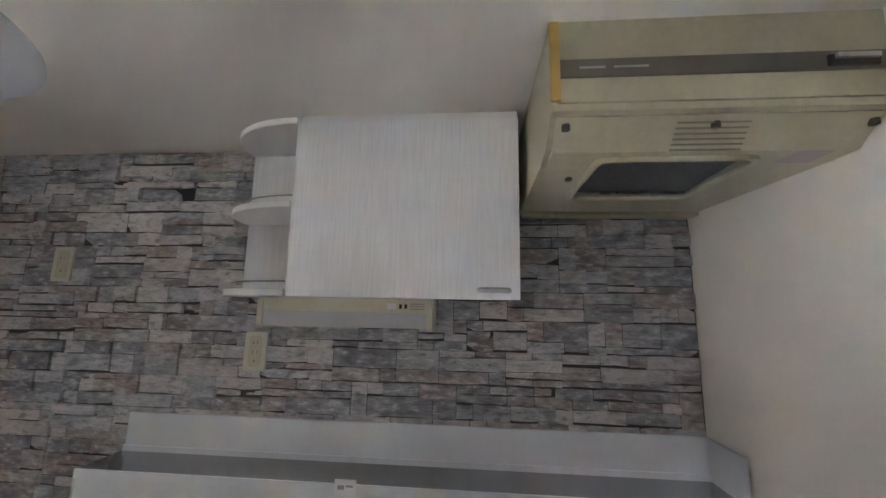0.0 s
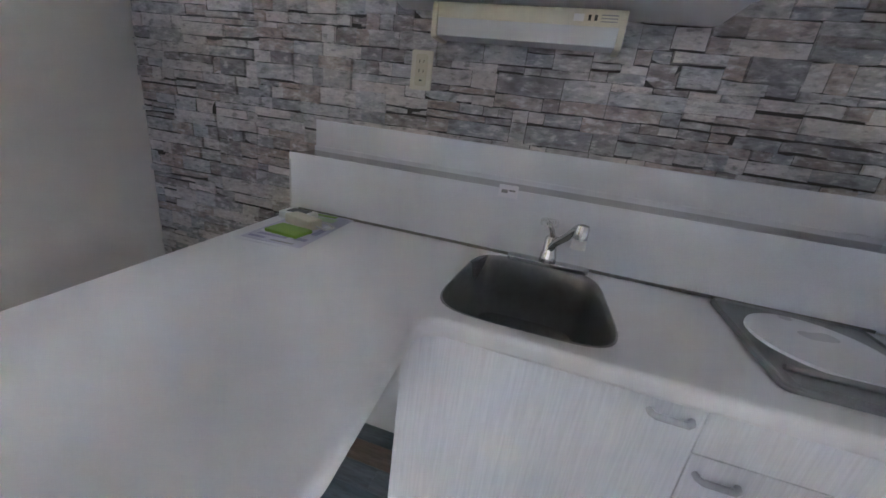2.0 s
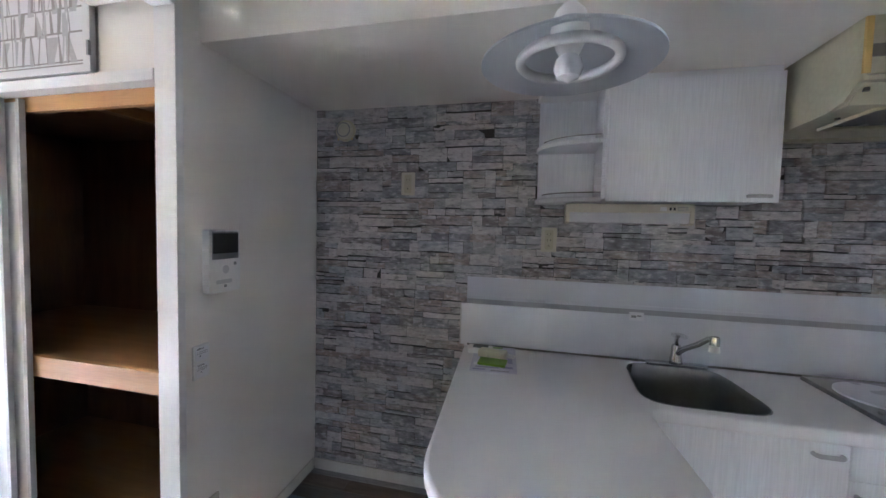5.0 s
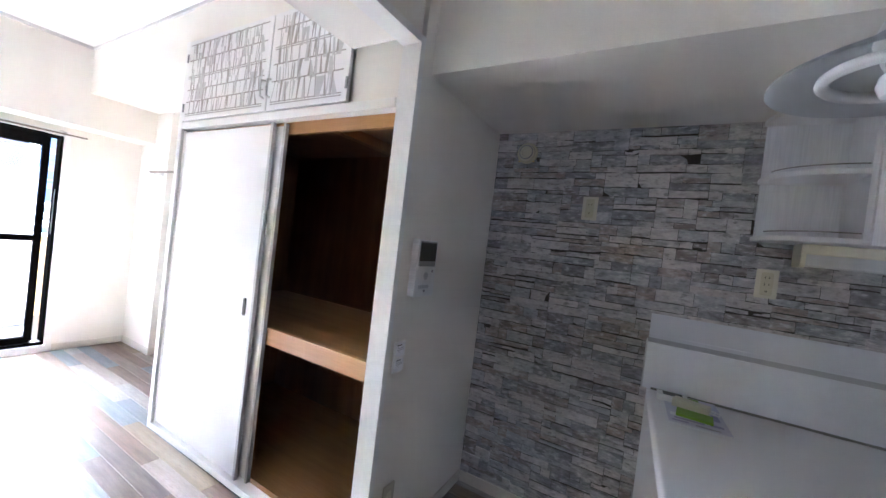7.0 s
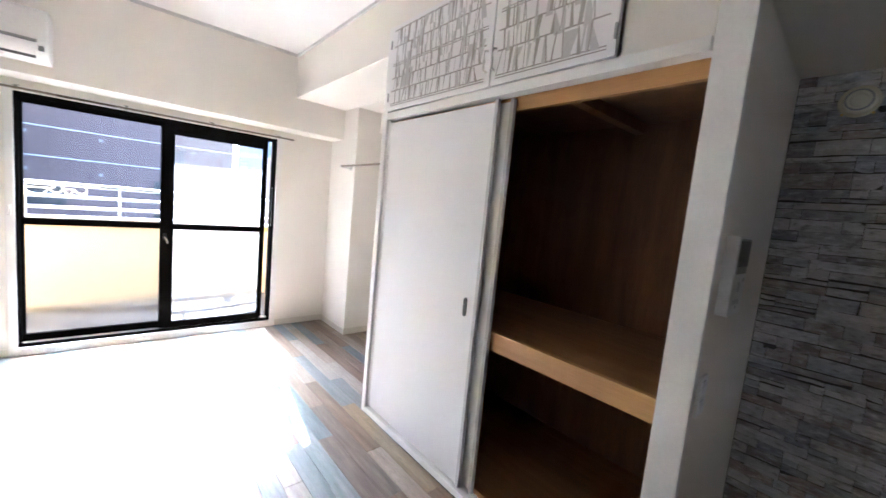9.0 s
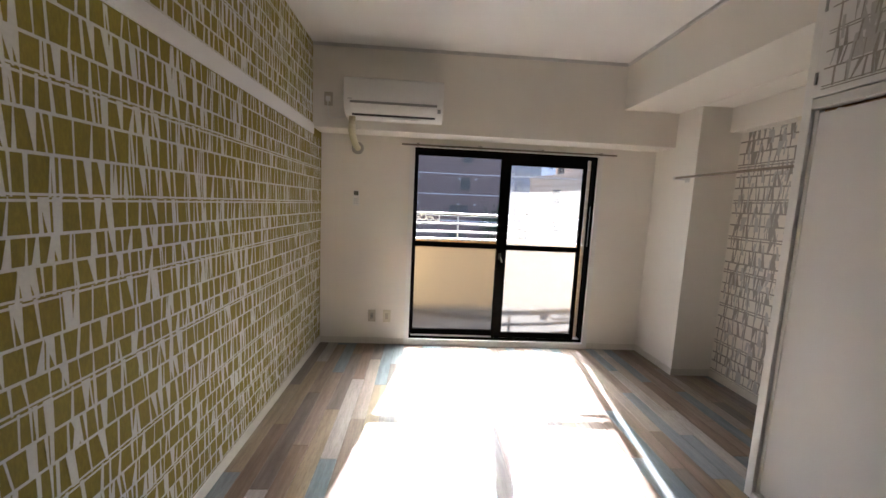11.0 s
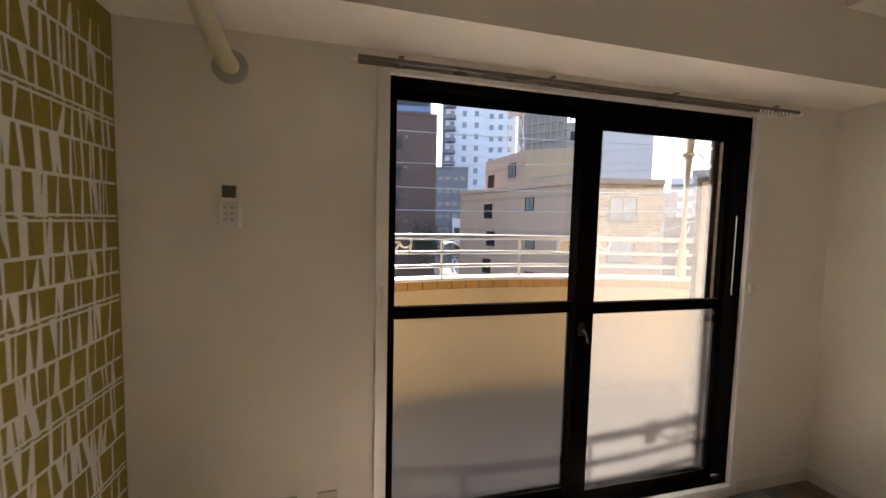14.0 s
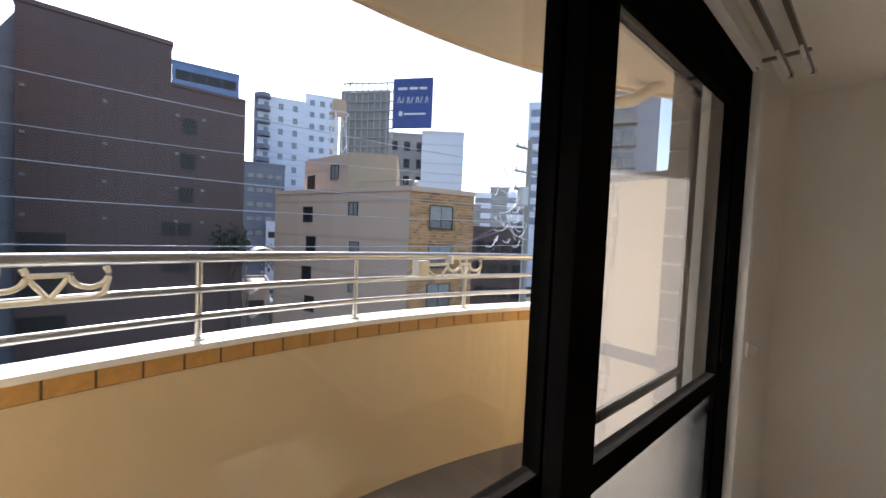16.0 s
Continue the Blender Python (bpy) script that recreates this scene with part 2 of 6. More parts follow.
def tube(bm, pts, r, seg=10, closed=False):
    """A round tube along a line of points."""
    pts = [Vector(p) for p in pts]
    rings = []
    n = len(pts)
    for i, p in enumerate(pts):
        a = pts[(i - 1) % n] if closed or i else p
        b = pts[(i + 1) % n] if closed or i < n - 1 else p
        d = (b - a).normalized()
        side = d.cross(Vector((0, 0, 1)))
        if side.length < 1e-3:
            side = d.cross(Vector((0, 1, 0)))
        side.normalize()
        up = side.cross(d)
        rings.append([bm.verts.new(p + r * (math.cos(2 * math.pi * k / seg) * side + math.sin(2 * math.pi * k / seg) * up)) for k in range(seg)])
    for i in range(n if closed else n - 1):
        a, b = rings[i], rings[(i + 1) % n]
        for k in range(seg):
            bm.faces.new((a[k], a[(k + 1) % seg], b[(k + 1) % seg], b[k]))
    if not closed:
        bm.faces.new(rings[0][::-1])
        bm.faces.new(rings[-1])
    bmesh.ops.recalc_face_normals(bm, faces=bm.faces)
    return bm


def prism(bm, outline, z0, z1, m=None, bevel=0.0):
    """An upright block over a plan outline; m turns it elsewhere."""
    low = [bm.verts.new((x, y, z0)) for x, y in outline]
    top = [bm.verts.new((x, y, z1)) for x, y in outline]
    n = len(outline)
    faces = [bm.faces.new(low[::-1]), bm.faces.new(top)]
    faces += [bm.faces.new((low[i], low[(i + 1) % n], top[(i + 1) % n], top[i])) for i in range(n)]
    bmesh.ops.recalc_face_normals(bm, faces=faces)
    if bevel:
        rim = [e for f in faces[:2] for e in f.edges]
        bmesh.ops.bevel(bm, geom=rim, offset=bevel, segments=3, affect="EDGES", profile=0.5)
    if m is not None:
        bm.transform(m)
    return bm


def lathe(bm, profile, centre, seg=32):
    """A turned shape: profile of (radius, height) about a vertical axis."""
    rings = []
    for r, z in profile:
        rings.append([bm.verts.new((centre[0] + r * math.cos(2 * math.pi * k / seg), centre[1] + r * math.sin(2 * math.pi * k / seg), centre[2] + z)) for k in range(seg)])
    for a, b in zip(rings, rings[1:]):
        for k in range(seg):
            bm.faces.new((a[k], a[(k + 1) % seg], b[(k + 1) % seg], b[k]))
    bmesh.ops.recalc_face_normals(bm, faces=bm.faces)
    return bm


def rounded(x0, x1, y0, y1, r, seg=6):
    """A plan rectangle with round corners."""
    pts = []
    for cx, cy, a in ((x1 - r, y1 - r, 0), (x0 + r, y1 - r, 90), (x0 + r, y0 + r, 180), (x1 - r, y0 + r, 270)):
        pts += [(cx + r * math.cos(radians(a + 90 * k / seg)), cy + r * math.sin(radians(a + 90 * k / seg))) for k in range(seg + 1)]
    return pts


def mesh_of(name, bm, material, smooth=False):
    me = bpy.data.meshes.new(name)
    bm.to_mesh(me)
    bm.free()
    me.materials.append(material)
    if smooth:
        me.polygons.foreach_set("use_smooth", [True] * len(me.polygons))
        me.set_sharp_from_angle(angle=radians(40))
    return me


def part(name, bm, material, parent, label="", smooth=False):
    ob = new(name, mesh_of(name, bm, material, smooth))
    ob.parent = parent
    if label:
        tagged(ob, label)
    return ob


def thing(name, label, category, group="", kind="", at=(0, 0, 0)):
    ob = new(name)
    ob.location = at
    ob.empty_display_size = 0.05
    return tagged(ob, label, category, group, kind)


def solid(name, bm, material, label, category, group="", kind="", smooth=False):
    return tagged(new(name, mesh_of(name, bm, material, smooth)), label, category, group, kind)


def structure(name, bm, material, label, smooth=False):
    return solid(name, bm, material, label, name.split("_")[0], kind="structure", smooth=smooth)


# ---- large structure ----
XW, GY, KX, CZ = -3.675, -3.50, 2.598, 2.64
KXF = 2.655
KITCHEN_SOFFIT, KITCHEN_BEAM_Y = 2.022, -0.775
CLOSET_Y = -0.86
WIN = (-2.65, -0.905, 0.055, 1.895)


def walls():
    structure("wall_back", one_box(XW - 0.15, KXF + 0.12, 0.0, 0.12, -0.05, CZ + 0.1), WALL_WHITE, "white textured wallpaper wall behind closet and kitchen")
    structure("wall_kitchen_end", prism(bmesh.new(), [(KX, 0.0), (KXF, -0.62), (KXF, GY - 0.12), (KXF + 0.12, GY - 0.12), (KXF + 0.12, 0.0)], -0.05, CZ + 0.1), WALL_WHITE, "plain warm white wall at the end of the kitchen")
    # Unseen closing wall, made white to throw more light into the kitchen.
    structure("wall_kitchen_side", one_box(-0.15, KXF, GY - 0.12, GY, -0.05, CZ + 0.1), WALL_WHITE, "unseen closing wall across from the kitchen counter, white to bounce light")
    structure("wall_green", one_box(XW - 0.15, -0.15, GY - 0.12, GY, -0.05, CZ + 0.1), GREEN_BASE, "long wall under olive green patterned wallpaper")
    bm = bmesh.new()
    y0, y1, z0, z1 = WIN
    box(bm, XW - 0.15, XW, GY, y0, -0.05, CZ + 0.1)
    box(bm, XW - 0.15, XW, y1, 0.0, -0.05, CZ + 0.1)
    box(bm, XW - 0.15, XW, y0, y1, -0.05, z0)
    box(bm, XW - 0.15, XW, y0, y1, z1, CZ + 0.1)
    structure("wall_window", bm, WALL_WHITE, "white wallpaper wall around the balcony window")
    structure("beam_window", one_box(XW, -3.40, GY, -0.35, 1.97, CZ), WALL_WHITE, "white papered ceiling beam above the balcony window")
    structure("pillar", one_box(XW, -3.115, -0.35, 0.0, 0.0, CZ), WALL_WHITE, "white papered corner pillar beside the window")
    structure("beam_nook", one_box(-3.40, -1.765, -0.845, -0.35, 2.26, CZ), WALL_WHITE, "white papered dropped beam over the open nook")
    structure("beam_nook_inner", one_box(-3.115, -1.765, -0.35, 0.0, 2.255, CZ), WALL_WHITE, "white papered soffit at the back of the nook")
    structure("lintel_nook", one_box(-3.115, -1.765, -0.10, 0.0, 2.06, 2.255), WALL_WHITE, "white papered lintel above the patterned nook wall")
    structure("partition", prism(bmesh.new(), [(-0.075, -0.845), (0.018, -0.845), (-0.004, 0.0), (-0.075, 0.0)], 0.0, CZ), WALL_WHITE, "short white papered partition beside the kitchen")
    structure("header", one_box(-0.335, 0.018, GY, -0.875, 2.13, CZ), WALL_WHITE, "white papered header between kitchen and living room")
    structure("trim_header", one_box(-0.066, 0.022, GY + 0.01, -0.876, 2.098, 2.13, bevel=0.004), TRIM_WHITE, "white painted casing under the header")
    structure("kitchen_beam", one_box(0.0, KXF, KITCHEN_BEAM_Y, 0.0, KITCHEN_SOFFIT, CZ), WALL_WHITE, "warm white dropped ceiling beam over the kitchen counter")
    structure("ceiling", one_box(XW - 0.15, KXF + 0.12, GY - 0.12, 0.12, CZ, CZ + 0.12), CEILING_WHITE, "plain white papered ceiling")
    structure("floor", one_box(XW - 0.15, KXF + 0.12, GY - 0.12, 0.12, -0.06, -0.004), DARK_HOLE, "floor of mixed brown, blue-grey and whitewashed vinyl planks")
    trim = []
    trim.append(("trim_ceiling_window", one_box(-3.40, -3.385, GY, -0.86, CZ - 0.022, CZ)))
    trim.append(("trim_ceiling_side", one_box(-3.385, -0.33, -0.86, -0.845, CZ - 0.022, CZ)))
    trim.append(("trim_ceiling_header", one_box(-0.335, -0.32, GY, -0.86, CZ - 0.022, CZ)))
    for n, bm in trim:
        structure(n, bm, CEIL_TRIM, "thin grey-white ceiling edge trim")
    base = [
        ("baseboard_green", one_box(XW, KXF, GY, GY + 0.008, 0, 0.06), "white painted baseboard under the green wall"),
        ("baseboard_window_a", one_box(XW, XW + 0.008, GY + 0.008, WIN[0] - 0.04, 0, 0.06), "off-white baseboard below the sockets"),
        ("baseboard_window_b", one_box(XW, XW + 0.008, WIN[1] + 0.045, -0.35, 0, 0.06), "off-white baseboard beside the window"),
        ("baseboard_pillar_a", one_box(XW + 0.008, -3.115, -0.358, -0.35, 0, 0.06), "off-white baseboard on the pillar"),
        ("baseboard_pillar_b", one_box(-3.115, -3.107, -0.358, 0.0, 0, 0.06), "off-white baseboard on the pillar side"),
        ("baseboard_nook", one_box(-3.107, -1.765, -0.012, -0.004, 0, 0.06), "off-white baseboard in the nook"),
        ("baseboard_partition", prism(bmesh.new(), [(0.018, -0.84), (0.026, -0.84), (0.005, -0.02), (-0.003, -0.02)], 0, 0.06), "off-white baseboard along the partition"),
        ("baseboard_stone", one_box(0.008, 0.95, -0.02, -0.012, 0, 0.06), "off-white baseboard under the stone wall"),
        ("baseboard_kitchen_end", one_box(KXF - 0.008, KXF, GY + 0.008, -0.7, 0, 0.06), "off-white baseboard along the kitchen end wall"),
    ]
    for n, bm, label in base:
        structure(n, bm, BASE_WHITE, label)


GREEN_BASE = mat("olive_green_wallpaper", (0.285, 0.225, 0.028), 0.8, grain=55, stains=7.0, var=0.22, relief=0.15, stretch=(3, 3, 1))
CEIL_TRIM = mat("grey_white_vinyl_trim", (0.58, 0.57, 0.55), 0.5, grain=60, var=0.04, relief=0.03)
walls()


# ---- printed wallpaper strips ----
def printed_bars(origin, along, normal, length, z0, z1, row, seed, density, line, tilt, level=True):
    """White or grey printed bars: paired level lines and leaning uprights, as thin raised strips."""
    rng = random.Random(seed)
    bm = bmesh.new()
    o, u, n = Vector(origin), Vector(along), Vector(normal)

    def quad(a0, a1, za, b0, b1, zb, lift):
        vs = [bm.verts.new(o + u * s + n * lift + Vector((0, 0, z))) for s, z in ((a0, za), (a1, za), (b1, zb), (b0, zb))]
        bm.faces.new(vs)

    z, k = z0, 0
    while z < z1:
        top = min(z + row * rng.uniform(0.8, 1.22), z1)
        if level and k % 3 == 0:
            quad(0, length, z - line * 1.9, 0, length, z - line * 0.8, 0.0012)
            quad(0, length, z + line * 0.5, 0, length, z + line * 1.6, 0.0012)
        elif level:
            quad(0, length, z - line * 0.7, 0, length, z + line * 0.7, 0.0012)
        s = 0.0
        while s < length - 0.02:
            w0, w1 = rng.choice((0.3, 0.5, 0.8, 1.0, 1.2, 2.2)) * line, rng.choice((0.3, 0.6, 0.8, 1.0, 1.2, 2.6)) * line
            lean = rng.gauss(0, tilt)
            if 0.02 < s + lean < length - 0.03:
                quad(s, min(s + w0 * 1.6, length), z, s + lean, min(s + lean + w1 * 1.6, length), top, 0.0015 + 0.0003 * rng.random())
            s += rng.choice((0.35, 0.5, 0.8, 1.0, 1.2, 1.5)) * density
        z, k = top, k + 1
    bmesh.ops.recalc_face_normals(bm, faces=bm.faces)
    return bm


PRINT_WHITE = mat("white_wallpaper_print", (0.68, 0.66, 0.58), 0.75, grain=90, stains=9, var=0.10, relief=0.1)
PRINT_GREY = mat("grey_wallpaper_print", (0.38, 0.355, 0.32), 0.75, grain=90, stains=9, var=0.16, relief=0.1)
tagged(structure("wallpaper_green_lower", printed_bars((XW + 0.01, GY, 0), (1, 0, 0), (0, 1, 0), 3.505, 0.065, 1.905, 0.088, 3, 0.037, 0.0063, 0.005), PRINT_WHITE,
                 "white hand-drawn bars printed on the olive green wallpaper"), kind="structure")
structure("wallpaper_green_upper", printed_bars((-3.40, GY, 0), (1, 0, 0), (0, 1, 0), 3.24, 1.995, CZ, 0.088, 4, 0.037, 0.0063, 0.005), PRINT_WHITE,
          "white hand-drawn bars printed on the upper green wallpaper")
structure("trim_picture_rail", one_box(-3.40, -0.15, GY, GY + 0.012, 1.91, 1.99), TRIM_WHITE, "flat white painted rail across the green wall")
PRINT_PALE = mat("pale_grey_wallpaper_print", (0.55, 0.54, 0.52), 0.75, grain=90, stains=9, var=0.12, relief=0.1)
structure("wallpaper_nook_pale", printed_bars((-3.107, 0.0, 0), (1, 0, 0), (0, -1, 0), 1.30, 0.07, 2.055, 0.092, 17, 0.10, 0.012, 0.010, False), PRINT_PALE,
          "pale grey bars printed on white nook wallpaper")
structure("wallpaper_nook", printed_bars((-3.107, 0.0, 0), (1, 0, 0), (0, -1, 0), 1.30, 0.07, 2.055, 0.092, 7, 0.047, 0.0085, 0.007), PRINT_GREY,
          "grey hand-drawn bars printed on white nook wallpaper")


# ---- balcony window ----
def window():
    y0, y1, z0, z1 = WIN
    w = thing("window_1", "black aluminium sliding balcony window with frosted lower panes", "window", kind="structure")
    xo, xi = -3.785, -3.687
    part("outer_frame", box(box(box(box(bmesh.new(), xo, xi, y0, y0 + 0.022, z0, z1), xo, xi, y1 - 0.022, y1, z0, z1), xo, xi, y0 + 0.022, y1 - 0.022, z0, z0 + 0.025), xo, xi, y0 + 0.022, y1 - 0.022, z1 - 0.03, z1), ALU_BLACK, w)
    for k in (0, 1):
        part("track", one_box(-3.756 + 0.041 * k, -3.750 + 0.041 * k, y0 + 0.022, y1 - 0.022, z0 + 0.025, z0 + 0.036), ALU_SILVER, w, "bright worn sliding track")

    def sash(xc, ya, yb, za, zb, left, right, top):
        s = part("sash", box(box(bmesh.new(), xc - 0.016, xc + 0.016, ya, ya + left, za, zb, 0.002), xc - 0.016, xc + 0.016, yb - right, yb, za, zb, 0.002), ALU_BLACK, w)
        part("rail", one_box(xc - 0.015, xc + 0.015, ya + left, yb - right, zb - top, zb), ALU_BLACK, s)
        part("rail", one_box(xc - 0.015, xc + 0.015, ya + left, yb - right, za, za + 0.055), ALU_BLACK, s)
        part("rail", one_box(xc - 0.015, xc + 0.015, ya + left, yb - right, 0.965, 1.015, 0.002), ALU_BLACK, s)
        up = part("pane", one_box(xc - 0.0025, xc + 0.0025, ya + left - 0.004, yb - right + 0.004, 1.012, zb - top + 0.004), GLASS, s, "clear glass pane")
        up.visible_shadow = False
        lo = part("pane", one_box(xc - 0.0025, xc + 0.0025, ya + left - 0.004, yb - right + 0.004, za + 0.052, 0.968), FROSTED, s, "frosted glass pane")
        lo.visible_shadow = False
        return s

    sash(-3.753, y0 + 0.018, -1.765, z0 + 0.03, z1 - 0.02, 0.02, 0.055, 0.045)
    inner = sash(-3.712, -1.825, -0.995, z0 + 0.03, z1 - 0.02, 0.095, 0.035, 0.10)
    part("jamb_strip", one_box(-3.7135, -3.7105, y1 - 0.025, y1 - 0.022, 1.03, 1.42), ALU_SILVER, w, "short bright silver strip on the closing jamb")
    latch = part("latch", prism(bmesh.new(), rounded(-0.014, 0.014, -0.03, 0.03, 0.012), 0, 0.012, pose(-3.696, -1.79, 0.90, 90, 0, 90)), BLACK, inner, "black crescent latch")
    part("lever", tube(bmesh.new(), [(-3.684, -1.79, 0.90), (-3.672, -1.782, 0.885), (-3.668, -1.772, 0.845)], 0.006), CHROME, latch)
    net = thing("insect_screen", "grey insect screen in a thin black frame outside the window", "insect screen")
    x = -3.81
    part("screen_frame", box(box(box(box(box(bmesh.new(), x - 0.009, x + 0.009, -1.755, -1.73, z0 + 0.01, z1 - 0.01), x - 0.009, x + 0.009, -0.985, -0.96, z0 + 0.01, z1 - 0.01), x - 0.009, x + 0.009, -1.73, -0.985, z0 + 0.01, z0 + 0.035), x - 0.009, x + 0.009, -1.73, -0.985, z1 - 0.035, z1 - 0.01), x - 0.009, x + 0.009, -1.73, -0.985, 0.975, 0.995), ALU_BLACK, net)
    mesh = part("mesh", one_box(x - 0.0008, x + 0.0008, -1.735, -0.98, z0 + 0.03, z1 - 0.03), SCREEN, net)
    mesh.visible_shadow = False
    c = 0.042
    structure("trim_window_left", one_box(XW - 0.012, XW + 0.012, y0 - c, y0 + 0.004, 0.0, z1 + 0.03, bevel=0.003), TRIM_WHITE, "white painted window casing")
    structure("trim_window_right", one_box(XW - 0.012, XW + 0.012, y1 - 0.004, y1 + c, 0.0, z1 + 0.03, bevel=0.003), TRIM_WHITE, "white painted window casing")
    structure("trim_window_top", one_box(XW - 0.012, XW + 0.012, y0 + 0.004, y1 - 0.004, z1 - 0.004, z1 + 0.03, bevel=0.003), TRIM_WHITE, "white painted window head casing")
    structure("trim_window_sill", one_box(XW - 0.012, XW + 0.016, y0 + 0.004, y1 - 0.004, 0.0, z0 + 0.004, bevel=0.003), TRIM_WHITE, "white painted window sill")


window()


# ---- balcony ----
BC, BR = (-0.625, -1.55), 4.44


def arc(radius, y0, y1, n=36, z=0.0):
    pts = []
    for k in range(n + 1):
        y = y0 + (y1 - y0) * k / n
        pts.append(Vector((BC[0] - math.sqrt(max(0.0, radius ** 2 - (y - BC[1]) ** 2)), y, z)))
    return pts


def band(r0, r1, y0, y1, z0, z1, n=36):
    return prism(bmesh.new(), [(p.x, p.y) for p in arc(r0, y0, y1, n)] + [(p.x, p.y) for p in arc(r1, y0, y1, n)][::-1], z0, z1)


BY0, BY1 = -4.6, 1.5
BACK = XW - 0.15
structure("balcony_floor", prism(bmesh.new(), [(p.x, p.y) for p in arc(BR + 0.05, BY0, BY1)] + [(BACK, BY1), (BACK, BY0)], -0.28, 0.03), BALCONY_FLOOR, "grey vinyl-sheeted curved balcony floor")
structure("balcony_parapet", band(BR, BR + 0.12, BY0, BY1, -0.28, 0.905), BALCONY_WALL, "curved tan sprayed balcony parapet")
structure("balcony_coping", band(BR - 0.015, BR + 0.135, BY0, BY1, 0.912, 0.936), COPING_WHITE, "pale sunlit coping on the curved parapet")
structure("balcony_slab", prism(bmesh.new(), [(p.x, p.y) for p in arc(BR - 0.06, BY0, BY1)] + [(BACK, BY1), (BACK, BY0)], 2.42, 2.60), SLAB_TAN, "curved pale tan slab of the balcony above")
structure("slab_edge", band(BR - 0.075, BR - 0.055, BY0 + 0.02, BY1 - 0.02, 2.395, 2.425), SLAB_TAN, "thin drip edge under the balcony slab")
structure("wall_facade", box(box(bmesh.new(), XW - 0.225, BACK, BY0, WIN[0] - 0.001, -0.28, 2.42), XW - 0.225, BACK, WIN[1] + 0.014, BY1, -0.28, 2.42), BALCONY_WALL, "tan outer facade beside the window")


def balcony_partition():
    p = thing("balcony_partition", "cream escape partition board in a dark grey frame", "partition")
    x0, x1, y = -4.385, XW - 0.24, -0.43
    part("board", one_box(x0 + 0.03, x1 - 0.03, y - 0.004, y + 0.004, 0.12, 1.675), BOARD_CREAM, p)
    for a, b, c, d in ((x0, x0 + 0.032, 0.03, 1.71), (x1 - 0.032, x1, 0.03, 1.71), (x0 + 0.032, x1 - 0.032, 1.675, 1.71), (x0 + 0.032, x1 - 0.032, 0.09, 0.122)):
        part("frame_bar", one_box(a, b, y - 0.016, y + 0.016, c, d, bevel=0.002), PARTITION_GREY, p, "dark grey aluminium bar")
    part("middle_rail", one_box(x0 + 0.032, x1 - 0.032, y - 0.010, y - 0.004, 0.80, 0.86), PARTITION_GREY, p)
    c = thing("downpipe", "pale cream rain pipe on the parapet bending under the slab", "pipe")
    q = arc(BR + 0.02, -0.06, -0.059, 1)[0]
    part("pipe", tube(bmesh.new(), [(q.x, q.y, 0.936), (q.x, q.y, 2.12), (q.x + 0.02, q.y + 0.02, 2.20), (q.x + 0.10, q.y + 0.10, 2.27), (q.x + 0.30, q.y + 0.30, 2.31), (q.x + 0.42, q.y + 0.42, 2.42)], 0.042, 18), PIPE_CREAM, c, smooth=True)
    for z in (1.15, 1.95):
        part("bracket", cyl(bmesh.new(), (q.x, q.y, z), (q.x, q.y, z + 0.025), 0.047, seg=18), PIPE_CREAM, c, smooth=True)


BOARD_CREAM = mat("cream_cement_board", (0.66, 0.58, 0.44), 0.8, grain=50, stains=2.0, var=0.08, relief=0.2)
PARTITION_GREY = mat("dark_grey_partition_frame", (0.09, 0.085, 0.08), 0.5, 0.2, grain=60, var=0.12, relief=0.04)
PIPE_CREAM = mat("cream_painted_pipe", (0.70, 0.63, 0.50), 0.5, grain=50, stains=3.0, var=0.08, relief=0.05)
balcony_partition()


def railing():
    r = thing("balcony_railing", "stainless steel three-bar railing on the balcony parapet", "railing")
    for z, rad in ((1.25, 0.021), (1.128, 0.014), (1.022, 0.014)):
        part("bar", tube(bmesh.new(), arc(BR + 0.06, BY0 + 0.12, BY1 - 0.05, 48, z), rad, 12), STEEL, r, smooth=True)
    for y in (-4.12, -3.44, -2.76, -2.08, -1.41, -0.72, 0.62):
        p = arc(BR + 0.06, y, y + 0.001, 1)[0]
        q = part("post", cyl(bmesh.new(), (p.x, p.y, 0.936), (p.x, p.y, 1.235), 0.012), STEEL, r, smooth=True)
        part("flange", cyl(bmesh.new(), (p.x, p.y, 0.936), (p.x, p.y, 0.944), 0.026), STEEL, q)


railing()


